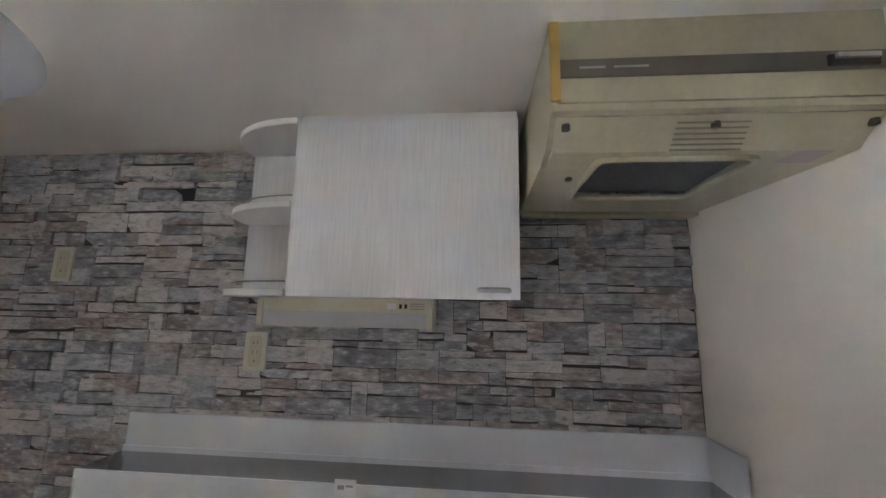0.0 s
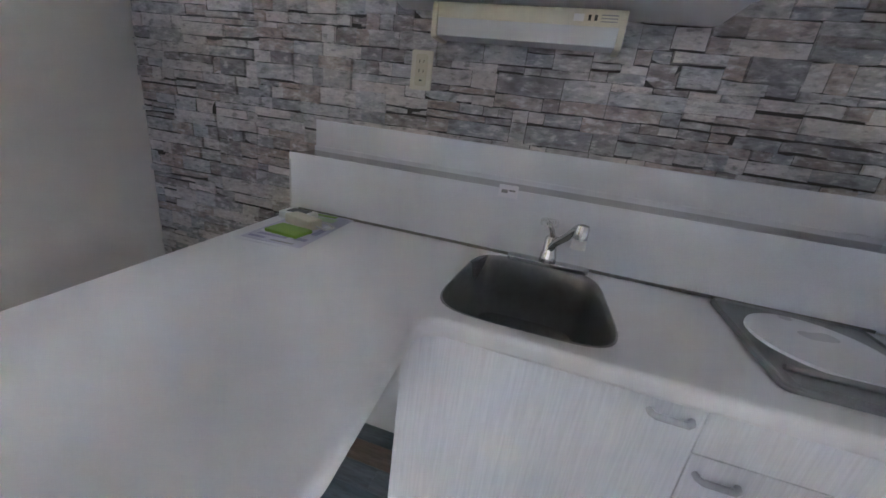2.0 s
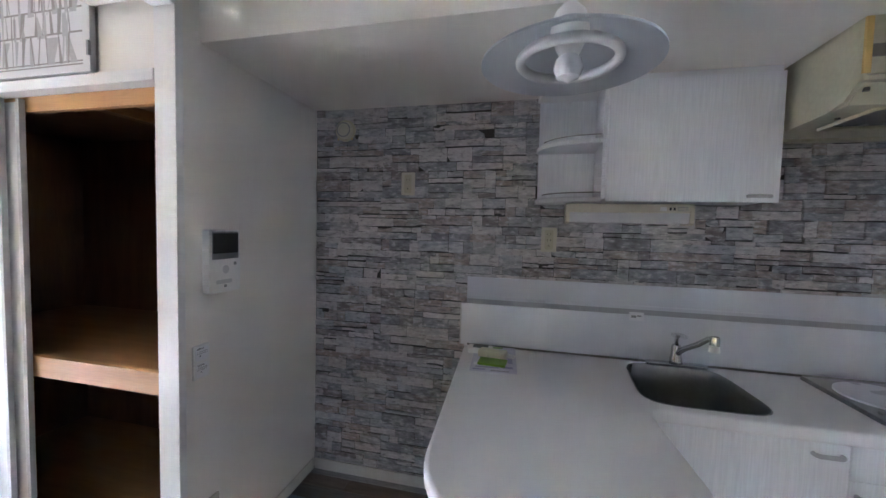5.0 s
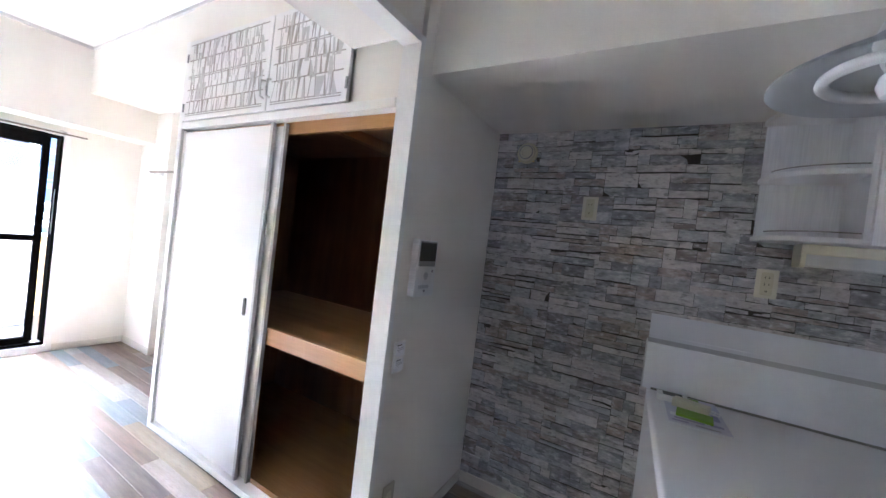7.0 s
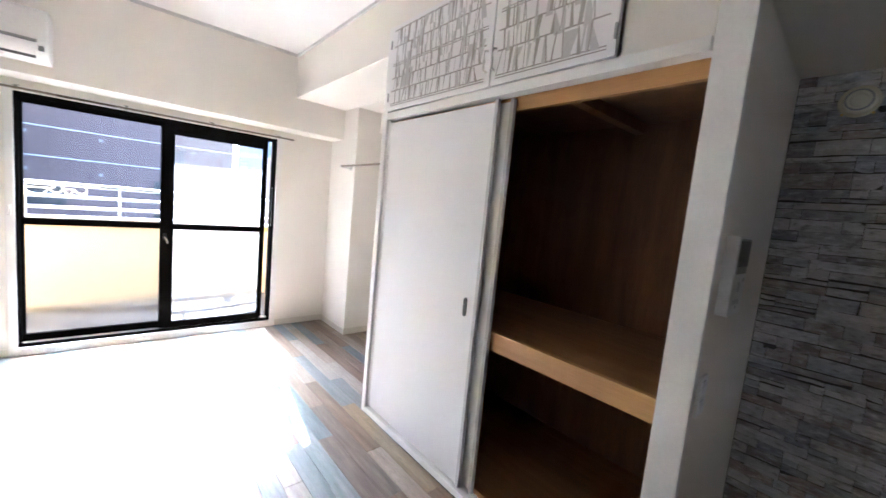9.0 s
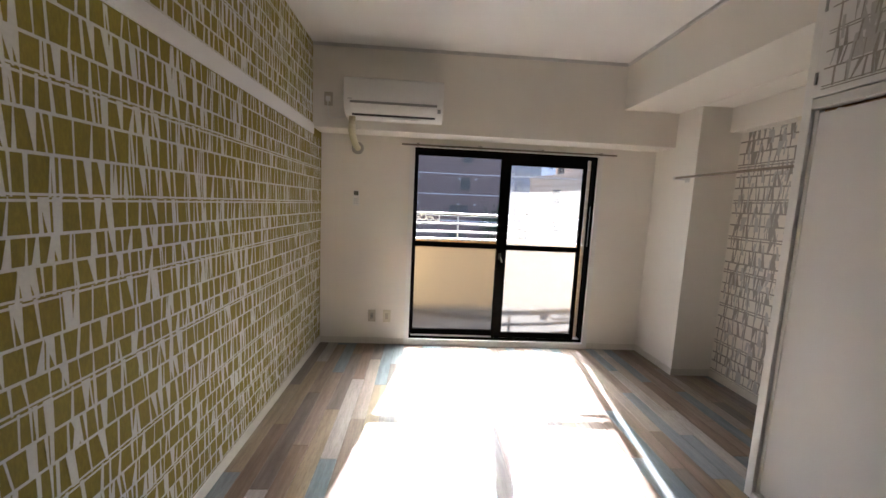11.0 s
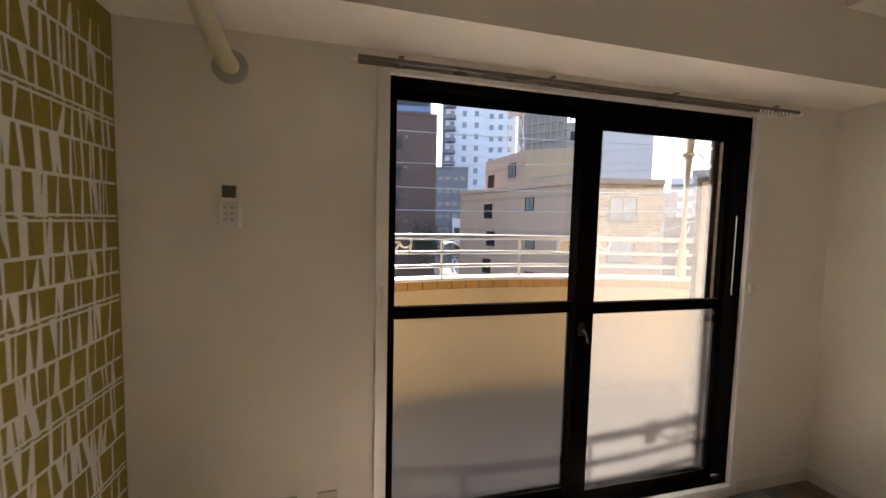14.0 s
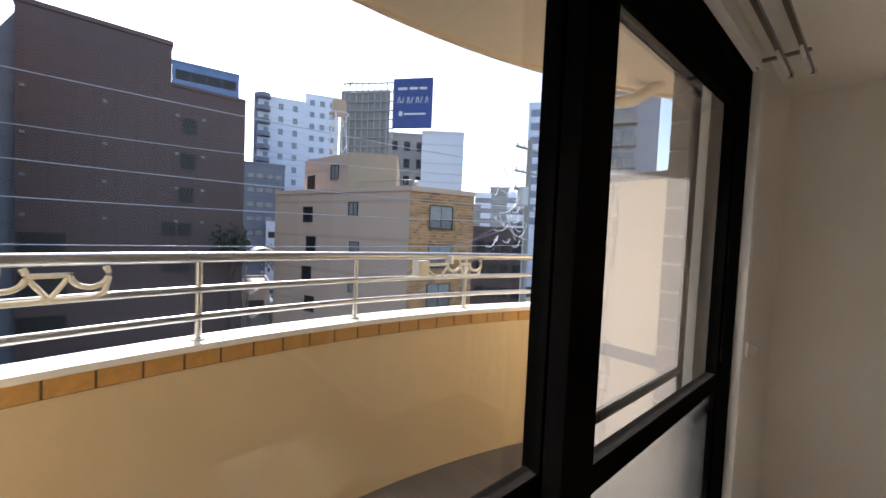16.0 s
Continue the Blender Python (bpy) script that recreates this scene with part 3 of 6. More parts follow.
# ---- closet ----
def closet():
    lx, rx, top = -1.765, -0.075, 1.865
    structure("wall_closet_side", one_box(lx, lx + 0.03, CLOSET_Y + 0.03, 0.0, 0.0, CZ), WALL_WHITE, "white side wall of the closet facing the nook")
    structure("wall_closet_top", one_box(lx, -0.075, CLOSET_Y + 0.005, CLOSET_Y + 0.05, 2.40, CZ), WALL_WHITE, "white wall above the closet cupboards")
    structure("wall_closet_panel", one_box(-0.335, -0.075, CLOSET_Y + 0.005, CLOSET_Y + 0.03, 1.90, 2.40), WALL_WHITE, "plain white panel beside the cupboard doors")
    c = thing("closet", "built-in closet with brown plywood lining and one middle shelf", "closet")
    part("side_lining", one_box(lx + 0.03, lx + 0.036, CLOSET_Y + 0.06, -0.012, 0.03, 1.90), CLOSET_WOOD, c)
    part("side_lining", one_box(rx - 0.006, rx, CLOSET_Y + 0.06, -0.012, 0.03, 1.90), CLOSET_WOOD, c)
    part("back_lining", one_box(lx + 0.03, rx, -0.012, -0.004, 0.03, 1.90), CLOSET_WOOD, c)
    part("top_lining", one_box(lx + 0.03, rx, CLOSET_Y + 0.06, -0.004, 1.90, 1.91), CLOSET_WOOD, c)
    part("floor_board", one_box(lx + 0.03, rx, CLOSET_Y + 0.05, -0.012, 0.0, 0.06), SHELF_WOOD, c)
    sh = part("shelf", one_box(lx + 0.036, rx - 0.006, CLOSET_Y + 0.075, -0.012, 0.80, 0.825), SHELF_WOOD, c)
    part("shelf_edge", one_box(lx + 0.036, rx - 0.006, CLOSET_Y + 0.05, CLOSET_Y + 0.075, 0.745, 0.83, bevel=0.003), FASCIA_WOOD, sh, "pale pine shelf edge")
    part("inner_lintel", one_box(lx + 0.036, rx - 0.006, CLOSET_Y + 0.05, CLOSET_Y + 0.075, 1.81, 1.90), FASCIA_WOOD, c, "pale pine board behind the lintel")
    part("ceiling_batten", one_box(-0.62, -0.57, CLOSET_Y + 0.08, -0.02, 1.85, 1.90), SHELF_WOOD, c)
    structure("trim_closet_head", one_box(lx + 0.03, rx, CLOSET_Y - 0.012, CLOSET_Y + 0.045, top, 1.905, bevel=0.003), TRIM_WHITE, "white painted closet lintel")
    structure("trim_closet_post", one_box(lx - 0.004, lx + 0.036, CLOSET_Y - 0.014, CLOSET_Y + 0.06, 0.0, 2.40, bevel=0.003), TRIM_WHITE, "white painted closet post")
    structure("trim_partition_post", one_box(-0.066, 0.022, CLOSET_Y - 0.015, -0.845, 0.0, 2.13, bevel=0.004), TRIM_WHITE, "white painted post at the partition end")
    structure("trim_closet_sill", one_box(lx + 0.036, rx, CLOSET_Y - 0.012, CLOSET_Y + 0.05, 0.0, 0.035, bevel=0.003), TRIM_WHITE, "white painted closet sill with sliding grooves")
    for k, y in enumerate((CLOSET_Y + 0.002, CLOSET_Y + 0.028)):
        d = thing("sliding_door", "white papered sliding closet door with a recessed pull", "door", "closet sliding doors")
        x0 = lx + 0.04 if k == 0 else lx + 0.105
        x1 = x0 + 0.875
        part("panel", one_box(x0 + 0.018, x1 - 0.018, y + 0.003, y + 0.017, 0.05, 1.845), DOOR_WHITE, d)
        for a, b, mt in ((x0, x0 + 0.018, TRIM_WHITE), (x1 - 0.018, x1, ALU_GREY)):
            part("stile", one_box(a, b, y, y + 0.02, 0.037, 1.858, bevel=0.002), mt, d, "pale edge strip")
        part("pull", prism(bmesh.new(), rounded(-0.011, 0.011, -0.045, 0.045, 0.01), 0, 0.005, pose(x1 - 0.075, y + 0.004, 0.915, 90)), BLACK, d, "recessed dark pull") if k == 0 else None


ALU_GREY = mat("pale_grey_edge_strip", (0.54, 0.53, 0.52), 0.4, grain=60, var=0.06, relief=0.03)
closet()


# ---- kitchen ----
def counter_outline():
    pts = [(0.885, -0.165), (KX + 0.012, -0.165), (KXF, -0.64)]
    for k in range(7):
        a = radians(90 + 15 * k)
        pts.append((1.60 + 0.05 * math.cos(a), -0.69 + 0.05 * math.sin(a)))
    cx, cy, rx, ry = 1.258, -1.0, 0.314, 0.302
    for k in range(0, 25):
        a = -math.pi * k / 24
        pts.append((cx + rx * math.cos(a), cy + ry * math.sin(a)))
    return pts


def sink_loop(x0=1.545, x1=1.935, y0=-0.598, y1=-0.195):
    """A soft-cornered bowl outline, narrower at the back."""
    pts = []
    for k in range(48):
        a = 2 * math.pi * k / 48
        c, s = math.cos(a), math.sin(a)
        e = 0.42
        x = math.copysign(abs(c) ** e, c)
        y = math.copysign(abs(s) ** e, s)
        narrow = 1 - 0.07 * (y + 1)
        pts.append(((x0 + x1) / 2 + (x1 - x0) / 2 * x * narrow, (y0 + y1) / 2 + (y1 - y0) / 2 * y))
    return pts


def cut(ob, cutter):
    """Takes one solid out of another for good."""
    mod = ob.modifiers.new("cut", "BOOLEAN")
    mod.object, mod.operation, mod.solver = cutter, "DIFFERENCE", "EXACT"
    me = bpy.data.meshes.new_from_object(ob.evaluated_get(bpy.context.evaluated_depsgraph_get()))
    ob.modifiers.clear()
    ob.data = me
    bpy.data.objects.remove(cutter)


def worktop():
    w = thing("worktop", "white melamine worktop with a round-ended dining peninsula on one leg", "worktop")
    top = part("top", prism(bmesh.new(), counter_outline(), 0.806, 0.85, bevel=0.013), COUNTER, w, smooth=True)
    cutter = new("cutter", mesh_of("cutter", prism(bmesh.new(), sink_loop(), 0.7, 0.95), COUNTER))
    cut(top, cutter)
    leg = part("leg", cyl(bmesh.new(), (1.34, -1.18, 0.0), (1.34, -1.18, 0.806), 0.027, seg=24), TRIM_WHITE, w, "white round support leg", smooth=True)
    part("foot_plate", cyl(bmesh.new(), (1.34, -1.18, 0.0), (1.34, -1.18, 0.012), 0.055, seg=24), TRIM_WHITE, leg)
    part("back_panel", one_box(0.905, 1.50, -0.165, -0.15, 0.0, 0.806), COUNTER, w)
    part("end_panel", one_box(0.885, 0.905, -0.165, -0.022, 0.0, 0.85), COUNTER, w)
    part("sealant", one_box(0.90, 2.565, -0.171, -0.166, 0.85, 0.857), SEAL, w, "grey sealant strip")


SEAL = mat("grey_green_sealant", (0.20, 0.20, 0.17), 0.6, grain=40, var=0.15, relief=0.1)
worktop()


def sink():
    s = thing("sink", "stainless steel sink bowl set flush in the worktop", "sink")
    loop = sink_loop()
    cx, cy = 1.74, -0.385
    rings = [(1.0, 0.852), (0.985, 0.849), (0.965, 0.835), (0.93, 0.74), (0.90, 0.70), (0.84, 0.675), (0.72, 0.668), (0.30, 0.664)]
    bm = bmesh.new()
    rows = [[bm.verts.new((cx + (x - cx) * k, cy + (y - cy) * k, z)) for x, y in loop] for k, z in [(1.018, 0.8505)] + rings]
    for a, b in zip(rows, rows[1:]):
        for i in range(48):
            bm.faces.new((a[i], a[(i + 1) % 48], b[(i + 1) % 48], b[i]))
    bm.faces.new(rows[-1])
    bmesh.ops.recalc_face_normals(bm, faces=bm.faces)
    for f in bm.faces:
        if f.normal.z < -0.2:
            f.normal_flip()
    part("bowl", bm, STEEL_DARK, s, smooth=True)
    d = part("drain", lathe(bmesh.new(), [(0.05, 0.0), (0.05, 0.005), (0.038, 0.006), (0.034, 0.001)], (1.645, -0.345, 0.667)), BLACK, s, "black rubber drain ring", smooth=True)
    part("drain_cap", lathe(bmesh.new(), [(0.03, 0.0), (0.029, 0.006), (0.012, 0.009), (0.0005, 0.009)], (1.645, -0.345, 0.668)), STEEL, d, smooth=True)
    part("drain_knob", cyl(bmesh.new(), (1.645, -0.345, 0.676), (1.645, -0.345, 0.684), 0.009), BLACK, d)


STEEL_DARK = mat("dull_stainless_sink", (0.36, 0.355, 0.34), 0.30, 1.0, grain=60, var=0.10, relief=0.06)
sink()


def faucet():
    f = thing("faucet", "chrome single-lever kitchen faucet with a white spray nozzle", "faucet")
    part("base_plate", prism(bmesh.new(), rounded(1.653, 1.885, -0.218, -0.180, 0.018), 0.851, 0.866, bevel=0.004), CHROME, f, smooth=True)
    part("body", lathe(bmesh.new(), [(0.024, 0.0), (0.023, 0.02), (0.019, 0.03), (0.019, 0.065), (0.015, 0.075), (0.0005, 0.077)], (1.768, -0.199, 0.866)), CHROME, f, smooth=True)
    sp = part("spout", tube(bmesh.new(), [(1.768, -0.205, 0.905), (1.782, -0.25, 0.942), (1.802, -0.31, 0.978), (1.817, -0.36, 1.014), (1.823, -0.385, 1.018)], 0.0105, 14), CHROME, f, smooth=True)
    part("nozzle", lathe(bmesh.new(), [(0.0005, 0.015), (0.014, 0.012), (0.016, 0.0), (0.016, -0.02), (0.0005, -0.021)], (1.824, -0.388, 1.018), 20), CHROME, sp, smooth=True)
    part("spray_head", lathe(bmesh.new(), [(0.0005, 0.0), (0.015, 0.0), (0.017, -0.022), (0.0005, -0.023)], (1.824, -0.388, 0.997), 20), PLASTIC_WHITE, sp, "white plastic spray head", smooth=True)
    part("lever", tube(bmesh.new(), [(1.768, -0.199, 0.943), (1.762, -0.215, 0.962), (1.755, -0.24, 0.98), (1.752, -0.255, 0.988)], 0.008, 10), CHROME, f, smooth=True)
    part("lever_cap", prism(bmesh.new(), rounded(1.728, 1.776, -0.30, -0.235, 0.02), 0.990, 0.999), ACRYLIC, f, "clear acrylic lever tip")


faucet()


def splashback():
    b = thing("splashback", "pale speckled splashback with a stainless steel ledge behind the sink", "splashback")
    part("lower_panel", one_box(0.868, KX + 0.01, -0.165, -0.145, 0.85, 1.034, bevel=0.002), SPLASH, b)
    part("upper_panel", one_box(0.868, KX - 0.012, -0.022, -0.010, 1.03, 1.153, bevel=0.002), SPLASH, b)
    part("ledge", one_box(0.868, KX - 0.012, -0.168, -0.022, 1.036, 1.044), LEDGE_STEEL, b, "dull brushed steel ledge")
    part("ledge_lip", box(box(bmesh.new(), 0.868, KX - 0.012, -0.171, -0.166, 1.022, 1.046, 0.001), 0.868, KX - 0.012, -0.030, -0.023, 1.044, 1.060), SPLASH, b)
    part("end_cap", one_box(0.862, 0.868, -0.166, -0.02, 0.85, 1.036), STEEL, b)
    part("side_panel", prism(bmesh.new(), [(KX + 0.001, -0.165), (KX + 0.044, -0.64), (KX + 0.06, -0.64), (KX + 0.02, -0.165)], 0.85, 1.02), SPLASH, b)
    part("side_panel", one_box(KX - 0.012, KX, -0.165, -0.010, 1.02, 1.153, bevel=0.002), SPLASH, b)
    part("side_strip", prism(bmesh.new(), [(KX - 0.003, -0.165), (KX + 0.040, -0.64), (KX + 0.06, -0.64), (KX + 0.02, -0.165)], 1.02, 1.036), CREAM_PALE, b, "cream edge strip")
    part("label_sticker", one_box(1.592, 1.648, -0.1722, -0.1712, 1.0215, 1.058), PAPER, b, "small white printed sticker")
    part("sticker_print", box(box(bmesh.new(), 1.60, 1.618, -0.1730, -0.1720, 1.034, 1.044), 1.622, 1.640, -0.1730, -0.1720, 1.040, 1.045), PLASTIC_GREY, b)


PAPER = mat("white_paper", (0.78, 0.78, 0.80), 0.7, grain=80, var=0.03, relief=0.1)
splashback()


def hob():
    h = thing("cooktop", "single electric cooktop with a white round cover in a steel tray", "cooktop")
    part("tray", prism(bmesh.new(), rounded(2.187, 2.515, -0.577, -0.2, 0.02), 0.851, 0.862, bevel=0.004), HOB_STEEL, h, smooth=True)
    part("rim", tube(bmesh.new(), [(x, y, 0.863) for x, y in rounded(2.192, 2.51, -0.572, -0.205, 0.02)], 0.004, 8, True), HOB_STEEL, h, smooth=True)
    part("cover_plate", cyl(bmesh.new(), (2.342, -0.365, 0.862), (2.342, -0.365, 0.868), 0.128, seg=56), PLATE_WHITE, h, "white round plate", smooth=True)
    part("front_bar", tube(bmesh.new(), [(2.215, -0.512, 0.868), (2.49, -0.512, 0.868)], 0.006), HOB_STEEL, h, smooth=True)
    part("front_slot", one_box(2.215, 2.49, -0.558, -0.522, 0.8615, 0.8635), PLASTIC_GREY, h)


PLATE_WHITE = mat("white_enamel_plate", (0.80, 0.80, 0.82), 0.3, grain=60, var=0.03, relief=0.02)
hob()


def handle_bar(parent, x0, x1, y, z):
    bm = tube(bmesh.new(), [(x0, y, z), (x0 + 0.002, y - 0.010, z), (x0 + 0.009, y - 0.016, z), (x1 - 0.009, y - 0.016, z), (x1 - 0.002, y - 0.010, z), (x1, y, z)], 0.0068)
    return part("handle", bm, HANDLE_STEEL, parent, "brushed metal bar handle", smooth=True)


def base_cabinets():
    a = thing("base_cabinet", "white wood-grain sink base cabinet with one door", "cabinet", "kitchen base cabinets")
    part("carcass", one_box(1.50, 2.085, -0.59, -0.17, 0.07, 0.66), CABINET_WHITE, a)
    part("side_panel", one_box(1.50, 1.515, -0.592, -0.17, 0.0, 0.805), CABINET_WHITE, a)
    d = part("door", one_box(1.502, 2.0845, -0.61, -0.592, 0.075, 0.798, bevel=0.002), CABINET_WHITE, a)
    handle_bar(d, 1.995, 2.066, -0.61, 0.765)
    part("plinth", one_box(1.52, 2.085, -0.56, -0.54, 0.0, 0.07), PLASTIC_GREY, a)
    b = thing("base_cabinet", "white wood-grain base cabinet with a panel over a door", "cabinet", "kitchen base cabinets")
    part("carcass", one_box(2.087, KX, -0.59, -0.17, 0.07, 0.80), CABINET_WHITE, b)
    part("panel", one_box(2.087, KX + 0.04, -0.61, -0.592, 0.6995, 0.798, bevel=0.002), CABINET_WHITE, b)
    d = part("door", one_box(2.087, KX + 0.04, -0.61, -0.592, 0.075, 0.697, bevel=0.002), CABINET_WHITE, b)
    handle_bar(d, 2.105, 2.175, -0.61, 0.655)
    part("plinth", one_box(2.087, KX, -0.56, -0.54, 0.0, 0.07), PLASTIC_GREY, b)


base_cabinets()


def wall_cabinet():
    c = thing("wall_cabinet", "white wood-grain wall cabinet with a bar handle", "cabinet")
    part("carcass", one_box(1.465, 2.055, -0.238, -0.012, 1.522, 2.02), COUNTER, c)
    d = part("door", one_box(1.462, 2.056, -0.258, -0.240, 1.516, 1.992, bevel=0.002), CABINET_WHITE, c)
    handle_bar(d, 1.957, 2.028, -0.258, 1.538)
    s = thing("corner_shelf", "white open end shelf with three rounded boards", "shelf")
    part("back_panel", one_box(1.195, 1.463, -0.022, -0.012, 1.53, 2.018), CABINET_WHITE, s)
    part("side_panel", one_box(1.447, 1.463, -0.235, -0.022, 1.53, 2.02), CABINET_WHITE, s)
    for z, guard in ((1.527, True), (1.765, True), (2.005, False)):
        pts = [(1.447, -0.022), (1.447, -0.245)]
        pts += [(1.447 - 0.262 * math.sin(radians(a)), -0.022 - 0.223 * math.cos(radians(a)) ** 0.8) for a in range(6, 90, 6)] + [(1.185, -0.022)]
        b = part("board", prism(bmesh.new(), pts, z - 0.01, z + 0.01, bevel=0.003), COUNTER, s, smooth=True)
        if guard:
            rod = [(1.447 - 0.235 * math.sin(radians(a)), -0.022 - 0.20 * math.cos(radians(a)) ** 0.8, z + 0.03) for a in range(0, 84, 6)]
            part("guard_rail", tube(bmesh.new(), rod, 0.0025, 8), ACRYLIC_ROD, b, "clear acrylic guard rail", smooth=True)


ACRYLIC_ROD = mat("clear_guard_rod", (0.72, 0.70, 0.66), 0.15, 0.6, grain=40, var=0.05, relief=0.0)
wall_cabinet()


def cabinet_light():
    c = thing("under_cabinet_light", "cream under-cabinet strip light, switched off", "lamp")
    part("housing", one_box(1.335, 1.815, -0.135, -0.03, 1.478, 1.517, bevel=0.004), CREAM_PALE, c)
    part("diffuser", prism(bmesh.new(), [(-0.128, 1.435), (-0.05, 1.435), (-0.035, 1.478), (-0.134, 1.478)], 1.337, 1.813, Matrix(((0, 0, 1, 0), (1, 0, 0, 0), (0, 1, 0, 0), (0, 0, 0, 1)))), DIFFUSER, c, "grey-white ribbed diffuser")
    for x in (1.322, 1.813):
        part("end_cap", prism(bmesh.new(), rounded(-0.14, -0.03, 1.428, 1.518, 0.014), x, x + 0.015, Matrix(((0, 0, 1, 0), (1, 0, 0, 0), (0, 1, 0, 0), (0, 0, 0, 1)))), CREAM_PALE, c)
    part("switch", one_box(1.735, 1.742, -0.139, -0.134, 1.490, 1.502), BLACK, c, "black slots of a switch")
    part("switch", one_box(1.750, 1.757, -0.139, -0.134, 1.490, 1.502), BLACK, c)
    part("label_sticker", one_box(1.70, 1.725, -0.1365, -0.1345, 1.488, 1.504), PLASTIC_WHITE, c)
    for k in range(3):
        part("print_line", one_box(1.766, 1.806, -0.1362, -0.1346, 1.488 + 0.007 * k, 1.4905 + 0.007 * k), PLASTIC_GREY, c)


DIFFUSER = mat("greyed_diffuser", (0.55, 0.55, 0.54), 0.45, grain=30, var=0.04, relief=0.05)
cabinet_light()


def range_hood():
    h = thing("range_hood", "yellowed cream range hood with a mesh filter over the cooktop", "range hood")
    x0, x1 = 2.08, 2.65
    yz = Matrix(((0, 0, 1, 0), (1, 0, 0, 0), (0, 1, 0, 0), (0, 0, 0, 1)))
    shell = [(-0.553, 2.02), (-0.553, 1.858), (-0.54, 1.858), (-0.54, 2.01), (-0.02, 2.01), (-0.012, 2.02)]
    part("front_shell", prism(bmesh.new(), shell, x0, x1, yz), CREAM, h)
    side = [(-0.552, 2.018), (-0.552, 1.850), (-0.53, 1.835), (-0.49, 1.800), (-0.42, 1.786), (-0.20, 1.780), (-0.06, 1.782), (-0.012, 1.790), (-0.012, 2.018)]
    part("side_plate", prism(bmesh.new(), side, x0, x0 + 0.012, yz), CREAM, h)
    part("side_plate", prism(bmesh.new(), side, x1 - 0.012, x1, yz), CREAM, h)
    part("corner_strip", one_box(x0 - 0.002, x0 + 0.016, -0.558, -0.55, 1.86, 2.018, bevel=0.002), AMBER, h, "amber yellowed corner strip")
    part("front_band", one_box(x0 + 0.016, x1, -0.557, -0.553, 1.905, 1.940), BAND, h, "grey-brown control band")
    sw = part("switch", one_box(2.542, 2.622, -0.563, -0.556, 1.910, 1.930, bevel=0.002), BLACK, h, "black rocker switch")
    part("switch_lever", one_box(2.550, 2.618, -0.569, -0.562, 1.920, 1.929, bevel=0.002), ALU_SILVER, sw)
    for a, b in ((2.13, 2.175), (2.19, 2.25)):
        part("print_line", one_box(a, b, -0.5578, -0.5568, 1.921, 1.925), ALU_GREY, h)
    part("front_lip", one_box(x0, x1, -0.556, -0.535, 1.840, 1.854, bevel=0.003), CREAM, h)
    # underside pan with an opening for the filter
    bm = bmesh.new()
    fx0, fx1, fy0, fy1 = 2.19, 2.488, -0.462, -0.20
    box(bm, x0 + 0.012, x1 - 0.012, -0.49, fy0, 1.790, 1.798)
    pan = part("bottom_pan", bm, CREAM, h)
    part("bottom_pan", one_box(x0 + 0.012, fx0, fy0, -0.055, 1.790, 1.798), CREAM, h)
    part("bottom_pan", one_box(fx1, x1 - 0.012, fy0, -0.055, 1.790, 1.798), CREAM, h)
    part("bottom_pan", one_box(fx0, fx1, fy1, -0.055, 1.790, 1.798), CREAM, h)
    part("sloped_front", prism(bmesh.new(), [(-0.536, 1.838), (-0.49, 1.790), (-0.49, 1.798), (-0.53, 1.845)], x0 + 0.012, x1 - 0.012, yz), CREAM, h)
    part("rear_lip", one_box(x0 + 0.012, x1 - 0.012, -0.055, -0.014, 1.778, 1.80, bevel=0.006), CREAM, h)
    part("filter_frame", tube(bmesh.new(), [(x, y, 1.789) for x, y in rounded(fx0, fx1, fy0, fy1, 0.02)], 0.008, 8, True), CREAM, pan, smooth=True)
    part("filter_mesh", one_box(fx0, fx1, fy0, fy1, 1.806, 1.810), FILTER, pan, "dark grey mesh filter")
    for k in range(6):
        z = 1.829 - 0.0073 * k
        part("vent_slot", one_box(2.305, 2.43, -0.531 + 0.007 * k, -0.528 + 0.007 * k, z - 0.003, z - 0.0005), VENT_SHADE, h)
    for x, y, z in ((2.11, -0.525, 1.823), (2.372, -0.525, 1.823), (2.632, -0.525, 1.823), (2.156, -0.35, 1.788)):
        part("screw", cyl(bmesh.new(), (x, y, z - 0.004), (x, y, z + 0.006), 0.008, seg=12), SCREW_DARK, pan, "dark screw head")
    part("label_sticker", one_box(2.535, 2.60, -0.487, -0.43, 1.7885, 1.7897), PINK_LABEL, pan, "faded pink label")
    part("top_filler", one_box(x0 + 0.003, x1, -0.545, -0.012, 2.0, 2.018), CREAM, h)


AMBER = mat("amber_yellowed_plastic", (0.62, 0.42, 0.13), 0.45, grain=30, var=0.1, relief=0.03)
BAND = mat("grey_brown_band", (0.19, 0.172, 0.135), 0.4, grain=60, var=0.06, relief=0.02)
PINK_LABEL = mat("faded_pink_label", (0.50, 0.40, 0.42), 0.6, grain=60, var=0.06, relief=0.02)


def filter_mat():
    m, t, b, _ = nodes_of("woven_metal_filter")
    co = texco(t, (1, 1, 1))
    v = t.nodes.new("ShaderNodeTexVoronoi")
    v.inputs["Scale"].default_value = 260
    t.links.new(co, v.inputs["Vector"])
    t.links.new(ramp(t, v.outputs["Distance"], [(0.1, 0.08), (0.7, 0.24)]), b.inputs["Base Color"])
    b.inputs["Metallic"].default_value, b.inputs["Roughness"].default_value = 0.6, 0.5
    bump(t, v.outputs["Distance"], b, 0.8, 0.003)
    return m


FILTER = filter_mat()
SCREW_DARK = mat("dull_dark_screw", (0.13, 0.12, 0.10), 0.45, 0.6, grain=60, var=0.2, relief=0.02)
range_hood()


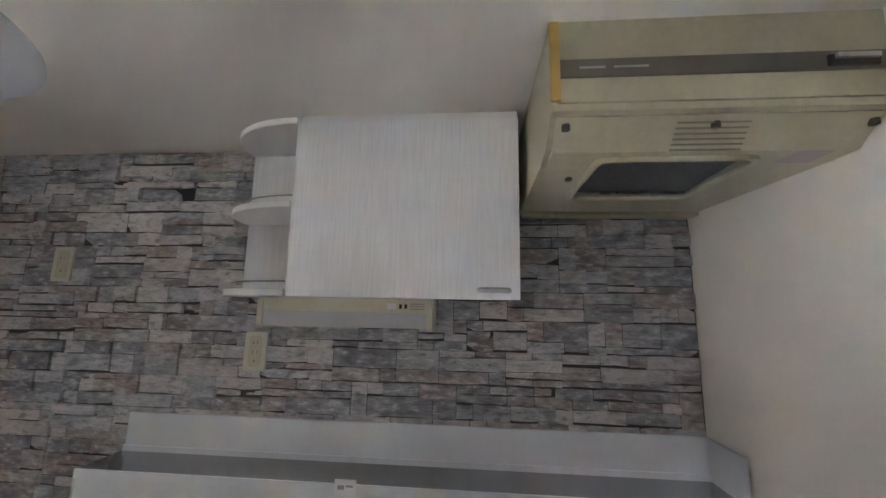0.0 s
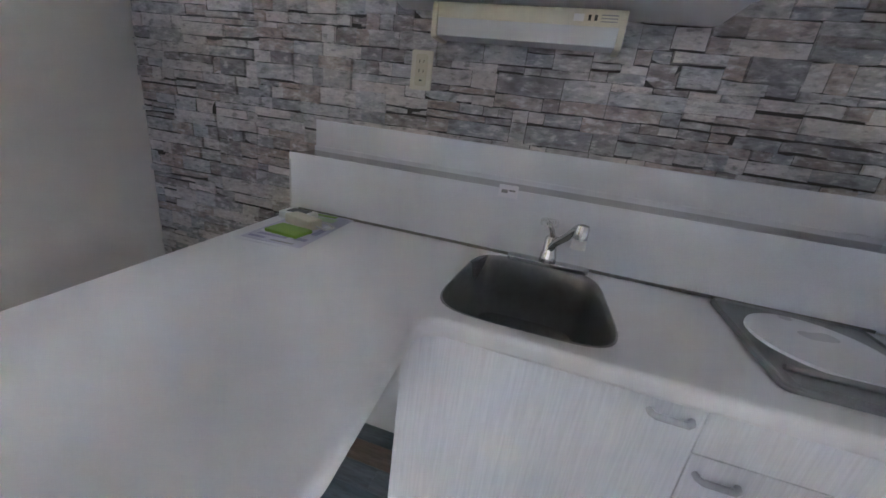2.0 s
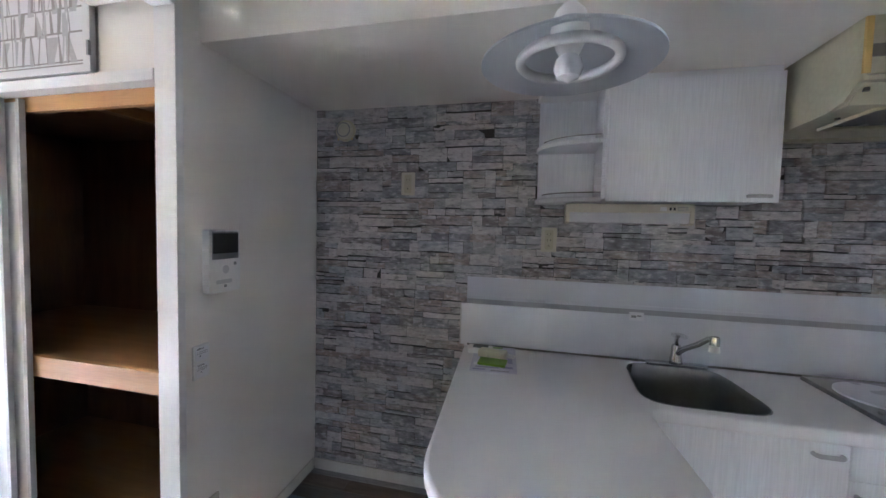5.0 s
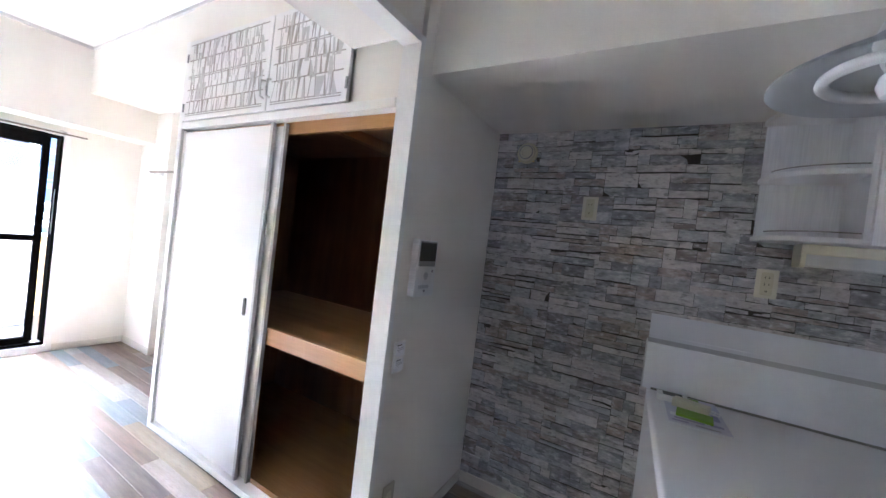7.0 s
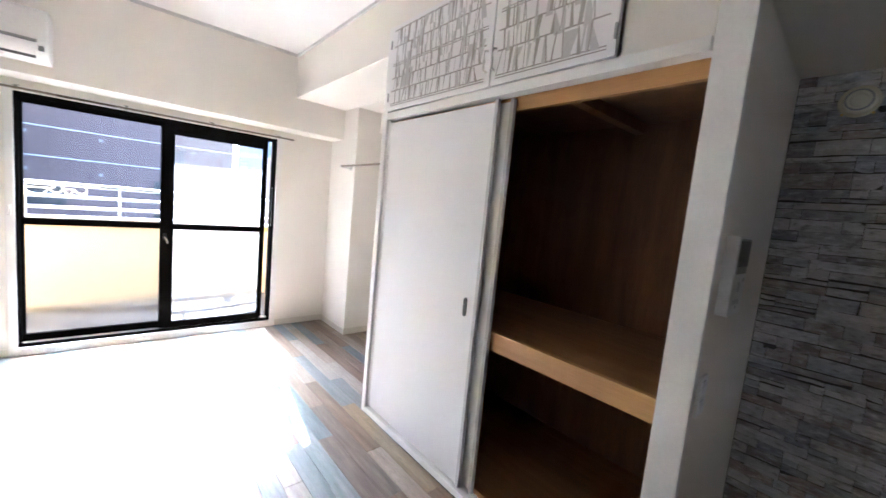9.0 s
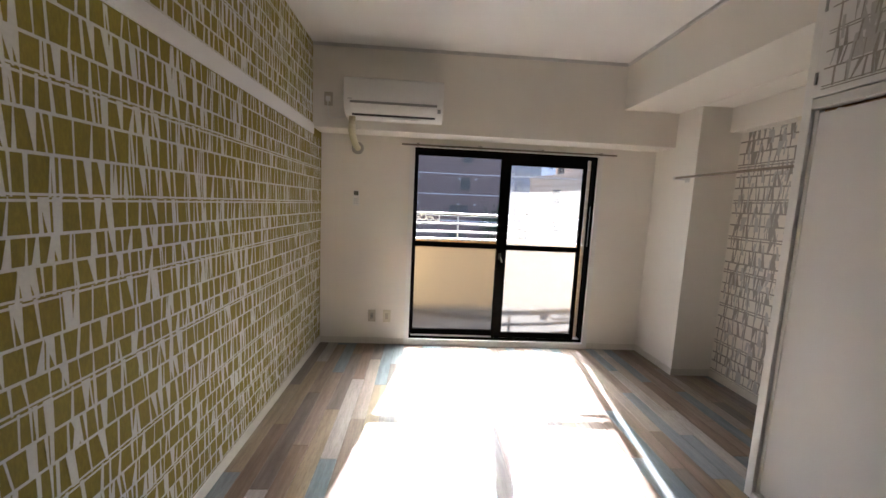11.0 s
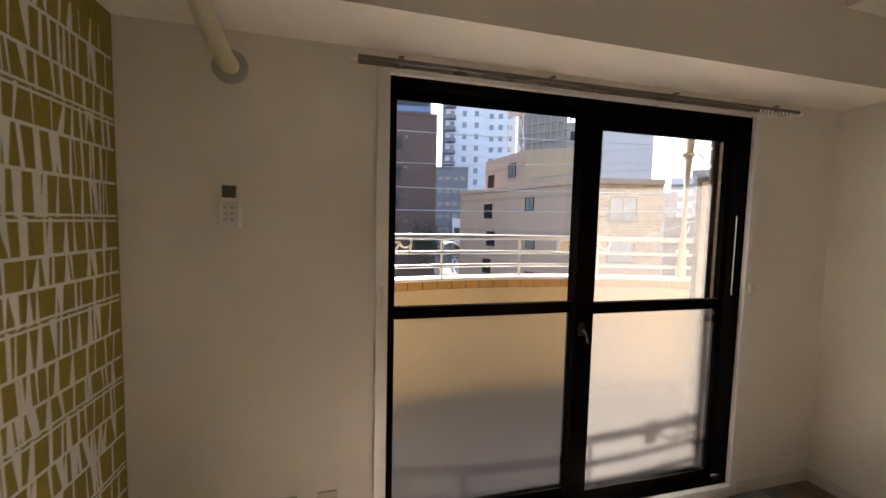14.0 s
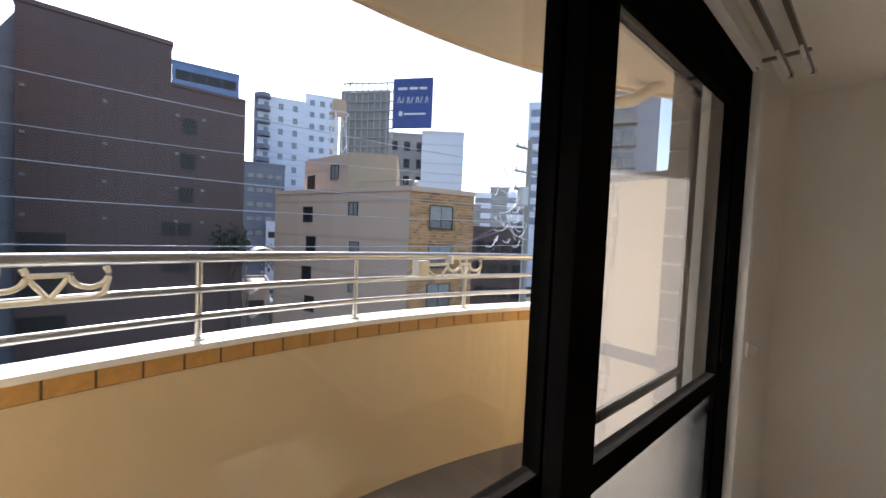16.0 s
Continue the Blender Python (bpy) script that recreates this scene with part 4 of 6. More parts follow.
def pendant():
    p = thing("pendant_lamp", "pale glass plate pendant lamp hanging over the counter, unlit", "lamp")
    c = (1.25, -0.94, 1.80)
    part("canopy", lathe(bmesh.new(), [(0.0005, 0.0), (0.05, 0.0), (0.05, -0.02), (0.0005, -0.022)], (c[0], c[1], CZ)), PLASTIC_WHITE, p, smooth=True)
    part("cord", cyl(bmesh.new(), (c[0], c[1], 1.88), (c[0], c[1], CZ - 0.02), 0.003), PLASTIC_WHITE, p)
    part("shade", lathe(bmesh.new(), [(0.045, 0.078), (0.065, 0.058), (0.12, 0.034), (0.17, 0.008), (0.205, -0.012), (0.206, -0.018), (0.17, 0.000), (0.12, 0.026), (0.065, 0.050), (0.045, 0.068)], c, 48), SHADE, p, "translucent grey-white glass disc", smooth=True)
    part("holder", lathe(bmesh.new(), [(0.0005, 0.125), (0.018, 0.122), (0.034, 0.105), (0.042, 0.085), (0.045, 0.06), (0.03, 0.02), (0.02, 0.0)], c, 24), PLASTIC_WHITE, p, "white lamp holder", smooth=True)
    part("inner_ring", tube(bmesh.new(), [(c[0] + 0.112 * math.cos(a / 6), c[1] + 0.112 * math.sin(a / 6), c[2] - 0.006) for a in range(0, 38)], 0.012, 12, True), DIFFUSER, p, "unlit ring tube", smooth=True)
    part("bulb", lathe(bmesh.new(), [(0.014, 0.01), (0.030, -0.006), (0.034, -0.026), (0.026, -0.046), (0.0005, -0.058)], c, 20), BULB, p, "small unlit bulb", smooth=True)


SHADE = blended("pale_shade_glass", ("Translucent", (0.72, 0.74, 0.76), 0), ("Glossy", (0.85, 0.86, 0.88), 0.25), 0.25)
BULB = mat("glossy_opal_bulb", (0.80, 0.80, 0.82), 0.12, grain=30, var=0.02, relief=0.0)
pendant()


PLATE_BEIGE = mat("beige_socket_plate", (0.46, 0.42, 0.33), 0.4, grain=60, var=0.06, relief=0.03)
PLATE_GREY = mat("grey_socket_insert", (0.30, 0.28, 0.24), 0.4, grain=60, var=0.06, relief=0.03)


def wall_plate(name, label, group, centre, normal, w, h, material, slots, d=0.008):
    """A cover plate on a wall: slots are (u, v, width, height, material)."""
    n = Vector(normal)
    u = Vector((0, 0, 1)).cross(n)
    m = Matrix.Translation(centre) @ Matrix((u, Vector((0, 0, 1)), n)).transposed().to_4x4()
    o = thing(name, label, "socket" if "socket" in name else "switch", group)
    part("plate", prism(bmesh.new(), rounded(-w / 2, w / 2, -h / 2, h / 2, 0.006), 0, d, m, bevel=0.002), material, o, smooth=True)
    for a, b, sw, sh, mt in slots:
        part("insert", prism(bmesh.new(), rounded(a - sw / 2, a + sw / 2, b - sh / 2, b + sh / 2, min(sw, sh) * 0.2, 3), d - 0.001, d + 0.0015, m), mt, o)
    return o


def two_pins(v):
    return [(-0.007, v, 0.0025, 0.010, BLACK), (0.007, v, 0.0025, 0.010, BLACK)]


wall_plate("wall_socket", "cream double wall socket on the stone wall", "kitchen sockets", (1.2575, -0.012, 1.35), (0, -1, 0), 0.072, 0.118, CREAM_PALE,
           [(0, 0, 0.040, 0.095, CREAM)] + two_pins(0.026) + two_pins(-0.002) + [(0, -0.03, 0.008, 0.006, BLACK)])
wall_plate("wall_socket", "cream wall socket high on the stone wall", "kitchen sockets", (0.54, -0.012, 1.62), (0, -1, 0), 0.072, 0.118, CREAM_PALE,
           [(0, 0, 0.040, 0.095, CREAM)] + two_pins(0.02) + [(0, -0.025, 0.006, 0.006, BLACK)])
wall_plate("wall_socket", "cream socket low on the white partition", "", (0.0165, -0.745, 0.285), (1, 0, 0), 0.072, 0.120, PLATE_BEIGE, [(0, 0, 0.03, 0.06, CREAM_PALE), (0, 0, 0.006, 0.006, BLACK)])
wall_plate("wall_socket", "off-white antenna socket beside the window", "window sockets", (XW + 0.001, -3.005, 0.278), (1, 0, 0), 0.070, 0.116, PLATE_BEIGE, [(0, 0, 0.03, 0.06, PLATE_GREY), (0.0, 0, 0.012, 0.012, BLACK)])
wall_plate("wall_socket", "off-white blank wall plate beside the window", "window sockets", (XW + 0.001, -2.862, 0.278), (1, 0, 0), 0.072, 0.120, CREAM_PALE, [(0, 0, 0.03, 0.06, PLATE_BEIGE)])
wall_plate("wall_socket", "off-white air conditioner socket with a plug", "", (-3.399, -3.37, 2.20), (1, 0, 0), 0.070, 0.110, PLATE_BEIGE, [(0, 0.0, 0.04, 0.05, CREAM_PALE)])
wall_plate("light_switch", "white switch plate with printed paper labels", "", (0.0172, -0.785, 0.885), (1, 0, 0), 0.072, 0.125, PLASTIC_WHITE,
           [(0, 0.03, 0.055, 0.050, PAPER), (0, -0.03, 0.055, 0.050, PAPER), (-0.008, 0.049, 0.030, 0.005, SCREW_DARK), (0.0, 0.038, 0.044, 0.003, PLASTIC_GREY), (0.0, 0.031, 0.044, 0.003, PLASTIC_GREY),
            (-0.008, 0.022, 0.005, 0.005, BLACK), (-0.006, -0.012, 0.030, 0.005, SCREW_DARK), (0.0, -0.022, 0.044, 0.003, PLASTIC_GREY), (0.0, -0.029, 0.044, 0.003, PLASTIC_GREY), (-0.004, -0.038, 0.005, 0.005, BLACK)])


def intercom():
    m = Matrix.Translation((0.0145, -0.697, 1.247)) @ Matrix(((0, 0, 1), (1, 0, 0), (0, 1, 0))).to_4x4()
    o = thing("intercom", "white video intercom with a dark screen on the partition", "intercom")

    def plate(name, a0, a1, b0, b1, z0, z1, mt, r=0.003, label="", bev=0.0):
        part(name, prism(bmesh.new(), rounded(a0, a1, b0, b1, r, 3), z0, z1, m, bevel=bev), mt, o, label)

    plate("housing", -0.075, 0.075, -0.118, 0.118, 0.0, 0.032, PLASTIC_WHITE, 0.008, bev=0.003)
    plate("display_bezel", -0.062, 0.062, 0.008, 0.112, 0.031, 0.034, PLASTIC_GREY, label="grey display bezel")
    plate("display", -0.06, 0.06, 0.030, 0.106, 0.033, 0.0355, BLACK, label="dark blank screen")
    plate("speaker", -0.016, 0.016, -0.048, -0.016, 0.031, 0.0335, DIFFUSER, 0.015, "round speaker grille")
    plate("button", 0.040, 0.052, -0.018, -0.006, 0.031, 0.034, PLASTIC_GREY)
    plate("button", -0.045, 0.03, -0.085, -0.070, 0.031, 0.0332, DIFFUSER)
    plate("button", -0.008, 0.004, -0.100, -0.089, 0.031, 0.034, PLASTIC_GREY)


intercom()


def detector():
    d = thing("gas_alarm", "round cream gas alarm on the stone wall", "alarm")
    y = Matrix.Translation((0.181, -0.012, 1.905)) @ Matrix(((1, 0, 0), (0, 0, -1), (0, 1, 0))).to_4x4()
    part("base", prism(bmesh.new(), rounded(-0.057, 0.057, -0.057, 0.057, 0.0565, 10), 0, 0.012, y, bevel=0.003), CREAM, d, smooth=True)
    bm = lathe(bmesh.new(), [(0.046, 0.012), (0.044, 0.026), (0.034, 0.034), (0.024, 0.034), (0.022, 0.028), (0.0005, 0.028)], (0, 0, 0), 32)
    bm.transform(y)
    part("dome", bm, CREAM_PALE, d, smooth=True)
    part("grille_ring", tube(bmesh.new(), [y @ Vector((0.036 * math.cos(a / 6), 0.036 * math.sin(a / 6), 0.0335)) for a in range(37)], 0.003, 6, True), PLASTIC_GREY, d, "dark ring slot")
    for k in (-1, 1):
        part("button", prism(bmesh.new(), rounded(k * 0.04 - 0.004, k * 0.04 + 0.004, -0.05, -0.042, 0.003, 3), 0.011, 0.014, y), AMBER, d)


detector()


def brochures():
    b = thing("leaflet", "white and lilac printed leaflets lying on the worktop", "leaflet")
    part("sheet", one_box(-0.092, 0.088, -0.17, 0.16, 0.0, 0.0012), PAPER, b)
    part("sheet", one_box(-0.080, 0.100, -0.155, 0.165, 0.0014, 0.0024), LILAC, b)
    for x, y, w, d, mt in ((-0.07, -0.14, 0.05, 0.012, LILAC_DEEP), (0.0, -0.145, 0.07, 0.008, PLASTIC_GREY), (-0.06, -0.115, 0.09, 0.014, LILAC_DEEP), (0.045, -0.11, 0.04, 0.02, LILAC_DEEP),
                           (-0.07, -0.09, 0.03, 0.03, PAPER), (0.065, -0.05, 0.02, 0.06, LILAC_DEEP), (0.06, 0.03, 0.025, 0.03, PAPER)):
        part("print_block", one_box(x, x + w, y, y + d, 0.0026, 0.0030), mt, b)
    part("green_print", one_box(-0.06, 0.045, 0.135, 0.156, 0.0026, 0.0030), LIME, b)
    part("green_print", one_box(-0.06, -0.04, 0.085, 0.134, 0.0026, 0.0030), LIME, b)
    part("green_print", one_box(-0.03, 0.06, 0.085, 0.125, 0.0026, 0.0030), LIME_PALE, b, "pale green printed area")
    b.matrix_world = pose(1.033, -0.335, 0.8505, 0, 0, 4)
    g = thing("green_case", "lime green flat case on the leaflets", "case")
    part("shell", one_box(-0.055, 0.055, -0.036, 0.036, 0, 0.010, bevel=0.003), LIME, g)
    g.matrix_world = pose(1.042, -0.398, 0.8537, 0, 0, -4)
    c = thing("cream_block", "cream plastic adapter lying beside the green case", "adapter")
    part("shell", one_box(-0.058, 0.058, -0.024, 0.024, 0, 0.030, bevel=0.006), CREAM_PALE, c)
    part("cable", tube(bmesh.new(), [(0.055, 0.0, 0.012), (0.085, 0.012, 0.006), (0.082, 0.05, 0.004), (0.04, 0.062, 0.004), (0.0, 0.05, 0.004)], 0.0028, 8), PLASTIC_WHITE, c, smooth=True)
    c.matrix_world = pose(1.035, -0.322, 0.8537, 0, 0, -16)
    k = thing("key_box", "small white device with a black screen on the leaflets", "device")
    part("shell", one_box(-0.052, 0.052, -0.032, 0.032, 0, 0.022, bevel=0.005), PLASTIC_WHITE, k)
    part("display", one_box(-0.032, 0.034, -0.017, 0.023, 0.0215, 0.0235), BLACK, k, "black screen")
    k.matrix_world = pose(0.975, -0.265, 0.8537, 0, 0, 2)


LILAC = mat("lilac_print_paper", (0.60, 0.59, 0.68), 0.6, grain=40, var=0.06, relief=0.05)
LILAC_DEEP = mat("deep_lilac_ink", (0.36, 0.35, 0.50), 0.6, grain=40, var=0.1, relief=0.02)
LIME = mat("lime_green_plastic", (0.21, 0.36, 0.02), 0.5, grain=40, var=0.06, relief=0.03)
LIME_PALE = mat("pale_green_print", (0.55, 0.66, 0.46), 0.6, grain=40, var=0.06, relief=0.02)
brochures()


# ---- living room ----
def air_conditioner():
    a = thing("air_conditioner", "white wall-mounted air conditioner over the window beam", "air conditioner")
    x0, x1, y0, y1 = -3.399, -3.18, -3.205, -2.425
    prof = [(x0, 2.33), (x1 - 0.03, 2.33), (x1 - 0.006, 2.315), (x1, 2.27), (x1, 2.145), (x1 - 0.008, 2.135), (x1 - 0.026, 2.09), (x1 - 0.066, 2.052), (x0 + 0.03, 2.036), (x0, 2.05)]
    xz = Matrix(((1, 0, 0, 0), (0, 0, 1, 0), (0, 1, 0, 0), (0, 0, 0, 1)))
    part("body", prism(bmesh.new(), prof, y0, y1, xz, bevel=0.008), PLASTIC_WHITE, a, smooth=True)
    louver = [(x1 - 0.004, 2.128), (x1 - 0.018, 2.094), (x1 - 0.048, 2.066), (x1 - 0.044, 2.061), (x1 - 0.010, 2.089), (x1 + 0.004, 2.128)]
    part("louver", prism(bmesh.new(), louver, y0 + 0.055, y1 - 0.055, xz), PLASTIC_WHITE, a, "glossy white air flap", smooth=True)
    part("grille_line", prism(bmesh.new(), [(x1 - 0.012, 2.148), (x1 + 0.002, 2.148), (x1 + 0.001, 2.131), (x1 - 0.012, 2.131)], y0 + 0.05, y1 - 0.05, xz), PLASTIC_GREY, a, "grey shadow slot")
    part("outlet", prism(bmesh.new(), [(x1 - 0.046, 2.068), (x1 - 0.042, 2.063), (x1 - 0.060, 2.047), (x1 - 0.066, 2.056)], y0 + 0.06, y1 - 0.06, xz), BLACK, a, "dark air outlet")
    part("front_mark", one_box(x1 - 0.001, x1 + 0.001, y0 + 0.03, y0 + 0.065, 2.158, 2.163), PLASTIC_GREY, a)
    part("receiver", one_box(x1 - 0.03, x1 - 0.012, y1 - 0.045, y1 - 0.02, 2.088, 2.118), PLASTIC_GREY, a)
    part("label_strip", one_box(x1 - 0.12, x1 - 0.085, y1 - 0.40, y1 - 0.2, 2.041, 2.046), DIFFUSER, a)
    p = thing("refrigerant_pipe", "cream wrapped air conditioner pipe bending into the wall", "pipe")
    part("pipe", tube(bmesh.new(), [(-3.30, -3.155, 2.05), (-3.30, -3.158, 1.98), (-3.33, -3.162, 1.935), (-3.42, -3.167, 1.90), (-3.53, -3.17, 1.868), (-3.60, -3.17, 1.855), (XW, -3.17, 1.852)], 0.029, 16), CREAM, p, smooth=True)
    part("wall_flange", prism(bmesh.new(), rounded(-0.055, 0.055, -0.055, 0.055, 0.054, 8), 0, 0.012, Matrix.Translation((XW, -3.17, 1.85)) @ Matrix(((0, 0, 1), (1, 0, 0), (0, 1, 0))).to_4x4(), bevel=0.003), FLANGE, p, "grey wall flange", smooth=True)
    w = thing("power_cord", "white power cord hanging from the air conditioner socket", "cord")
    part("cord", tube(bmesh.new(), [(-3.385, -3.372, 2.185), (-3.380, -3.372, 2.14), (-3.385, -3.366, 2.07), (-3.390, -3.345, 2.045), (-3.390, -3.29, 2.055), (-3.390, -3.206, 2.07)], 0.004, 8), PLASTIC_WHITE, w, smooth=True)
    part("plug", one_box(-3.392, -3.368, -3.388, -3.356, 2.18, 2.215, bevel=0.004), PLASTIC_WHITE, w)


FLANGE = mat("grey_flange", (0.40, 0.385, 0.35), 0.5, grain=50, var=0.08, relief=0.05)
air_conditioner()


def remote():
    r = thing("remote_control", "white air conditioner remote in a wall holder", "remote control")
    x, y, z = XW + 0.001, -3.175, 1.40
    part("holder", one_box(x, x + 0.024, y - 0.031, y + 0.031, z - 0.075, z + 0.005, bevel=0.004), PLASTIC_WHITE, r)
    b = part("body", one_box(x + 0.004, x + 0.021, y - 0.027, y + 0.027, z + 0.006, z + 0.07, bevel=0.003), PLASTIC_WHITE, r)
    part("display", one_box(x + 0.020, x + 0.0225, y - 0.021, y + 0.021, z + 0.022, z + 0.062), LCD, b, "grey-green display")
    for k in range(3):
        for j in range(2):
            part("button", one_box(x + 0.023, x + 0.0255, y - 0.018 + 0.02 * j, y - 0.004 + 0.02 * j, z - 0.055 + 0.02 * k, z - 0.045 + 0.02 * k), DIFFUSER, b)


LCD = mat("grey_green_display", (0.09, 0.10, 0.085), 0.3, grain=40, var=0.05, relief=0.0)
remote()


def curtain_rails():
    c = thing("curtain_rail", "double dark bronze curtain rail above the balcony window", "curtain rail")
    for x, z in ((-3.618, 1.899), (-3.572, 1.896)):
        part("rail", box(bmesh.new(), x - 0.005, x + 0.005, -2.775, -0.775, z - 0.006, z + 0.006), RAIL_BRONZE, c)
        for y in (-2.775, -0.775):
            part("end_cap", one_box(x - 0.009, x + 0.009, y - 0.012, y + 0.012, z - 0.011, z + 0.011, bevel=0.003), HOLDER_WHITE, c)
        for k in range(9):
            part("runner", one_box(x - 0.003, x + 0.003, -1.02 + 0.022 * k, -1.012 + 0.022 * k, z - 0.02, z - 0.006), PLASTIC_WHITE, c)
    for y in (-2.62, -2.05, -1.48, -0.93):
        b = part("bracket", box(box(bmesh.new(), XW, -3.562, y - 0.009, y + 0.009, 1.906, 1.911), XW, XW + 0.004, y - 0.012, y + 0.012, 1.890, 1.930), RAIL_BRONZE, c)
        part("screw", cyl(bmesh.new(), (-3.572, y, 1.884), (-3.572, y, 1.914), 0.005), PLASTIC_GREY, b)
    for y, z, h in ((WIN[1] + 0.030, 1.045, 0.05), (WIN[0] - 0.02, 1.03, 0.08)):
        k = thing("tieback_hook", "small white curtain hook screwed to the window casing", "hook", "curtain hooks")
        part("plate", one_box(XW + 0.012, XW + 0.020, y - 0.010, y + 0.010, z, z + h, bevel=0.002), PLASTIC_WHITE, k)
        part("hook", tube(bmesh.new(), [(XW + 0.02, y, z + h - 0.01), (XW + 0.035, y, z + h - 0.012), (XW + 0.04, y, z + h * 0.6), (XW + 0.036, y, z + 0.012)], 0.004, 8), PLASTIC_WHITE, k, smooth=True)


curtain_rails()


POLE_STEEL = mat("tarnished_steel_pole", (0.30, 0.26, 0.21), 0.35, 1.0, grain=50, var=0.12, relief=0.03)


def hanging_pole():
    p = thing("hanging_pole", "thin steel clothes pole across the nook", "clothes pole")
    part("pole", cyl(bmesh.new(), (-3.235, -0.43, 1.69), (-1.77, -0.43, 1.69), 0.0095), POLE_STEEL, p, smooth=True)
    part("end_knob", cyl(bmesh.new(), (-3.25, -0.43, 1.69), (-3.225, -0.43, 1.69), 0.014), ALU_SILVER, p, smooth=True)
    part("bracket", box(box(bmesh.new(), -3.215, -3.175, -0.43, -0.35, 1.673, 1.679), -3.22, -3.17, -0.354, -0.35, 1.655, 1.715), ALU_SILVER, p)
    part("flange", cyl(bmesh.new(), (-1.775, -0.43, 1.69), (-1.765, -0.43, 1.69), 0.025), ALU_SILVER, p)


hanging_pole()


def cupboards():
    for k, (x0, x1) in enumerate(((-1.728, -0.905), (-0.897, -0.345))):
        d = thing("cupboard_door", "white overhead cupboard door papered with a grey bar print", "door", "overhead cupboard doors")
        y = CLOSET_Y
        part("panel", one_box(x0, x1, y - 0.016, y + 0.004, 1.912, 2.392, bevel=0.003), DOOR_WHITE, d)
        part("print", printed_bars((x0 + 0.03, y - 0.0165, 0), (1, 0, 0), (0, -1, 0), x1 - x0 - 0.06, 1.945, 2.37, 0.088, 21 + k, 0.040, 0.0046, 0.007), PRINT_GREY, d, "grey hand-drawn bar print")
        part("print", printed_bars((x0 + 0.03, y - 0.0162, 0), (1, 0, 0), (0, -1, 0), x1 - x0 - 0.06, 1.945, 2.37, 0.088, 41 + k, 0.06, 0.0095, 0.008, False), PRINT_PALE, d, "pale grey bar print")
        hx = x1 - 0.02 if k == 0 else x0 + 0.02
        part("handle", tube(bmesh.new(), [(hx, y - 0.016, 2.065), (hx, y - 0.036, 2.06), (hx + 0.004, y - 0.042, 2.02), (hx, y - 0.036, 1.98), (hx, y - 0.016, 1.975)], 0.005, 8), ALU_SILVER, d, "curved metal handle", smooth=True)
        ex = x0 + 0.004 if k == 0 else x1 - 0.004
        for z in (1.99, 2.29):
            part("hinge", one_box(ex - 0.004, ex + 0.004, y - 0.022, y - 0.012, z - 0.025, z + 0.025), PLASTIC_GREY, d)


cupboards()


def pole_bracket(y0, y1):
    b = thing("laundry_bracket", "cream laundry pole holder clipped to the balcony rail", "laundry bracket", "laundry brackets")
    mid = (y0 + y1) / 2
    p = arc(BR + 0.06, mid, mid + 0.001, 1)[0]
    x = p.x + 0.05
    L = y1 - y0

    def at(u, z):
        q = arc(BR + 0.01, y0 + u * L, y0 + u * L + 0.001, 1)[0]
        return (q.x, q.y, z + 0.035)

    part("arm", tube(bmesh.new(), [at(0.0, 1.172), at(0.47, 1.172)], 0.0085, 10), HOLDER_WHITE, b, smooth=True)
    part("arm", tube(bmesh.new(), [at(0.65, 1.172), at(0.83, 1.172)], 0.0085, 10), HOLDER_WHITE, b, smooth=True)
    for u in (0.56, 0.92):
        ring = [at(u + 0.043 * math.cos(radians(a)) / L, 1.172 + 0.040 * math.sin(radians(a))) for a in range(-190, 41, 15)]
        part("pole_hook", tube(bmesh.new(), ring, 0.0085, 10), HOLDER_WHITE, b, smooth=True)
    part("lower_arm", tube(bmesh.new(), [at(0.28, 1.098), at(0.93, 1.098), at(0.99, 1.115), at(1.01, 1.16), at(1.0, 1.195)], 0.0085, 10), HOLDER_WHITE, b, smooth=True)
    for u, v in ((0.47, 0.36), (0.65, 0.74), (0.83, 0.74)):
        part("strut", tube(bmesh.new(), [at(u, 1.170), at(v, 1.100)], 0.007, 8), HOLDER_WHITE, b, smooth=True)
    part("strut", tube(bmesh.new(), [at(0.06, 1.170), at(0.28, 1.098)], 0.007, 8), HOLDER_WHITE, b, smooth=True)
    part("clamp", one_box(x - 0.05, x + 0.010, y0 - 0.03, y0 + 0.045, 1.147, 1.23, bevel=0.006), HOLDER_WHITE, b)
    part("clamp", one_box(x - 0.05, x + 0.008, y0 + 0.50 * L, y0 + 0.50 * L + 0.02, 1.207, 1.256, bevel=0.004), HOLDER_WHITE, b)


pole_bracket(-2.82, -2.34)
pole_bracket(-1.07, -0.66)


# ---- outside: ground, street and buildings ----
GROUND = -10.0
EYE = Vector((-3.42, -2.30, 1.35))


def spot(az, d, z=0.0):
    """A place seen from the window: degrees from straight out towards the right, and metres."""
    a = radians(az + 1.75)
    return Vector((EYE.x - d * math.cos(a), EYE.y + d * math.sin(a), z))


def high(el, d):
    return EYE.z + d * math.tan(radians(el))


ASPHALT = mat("asphalt", (0.055, 0.054, 0.053), 0.9, grain=8, stains=0.15, var=0.25, relief=0.3)


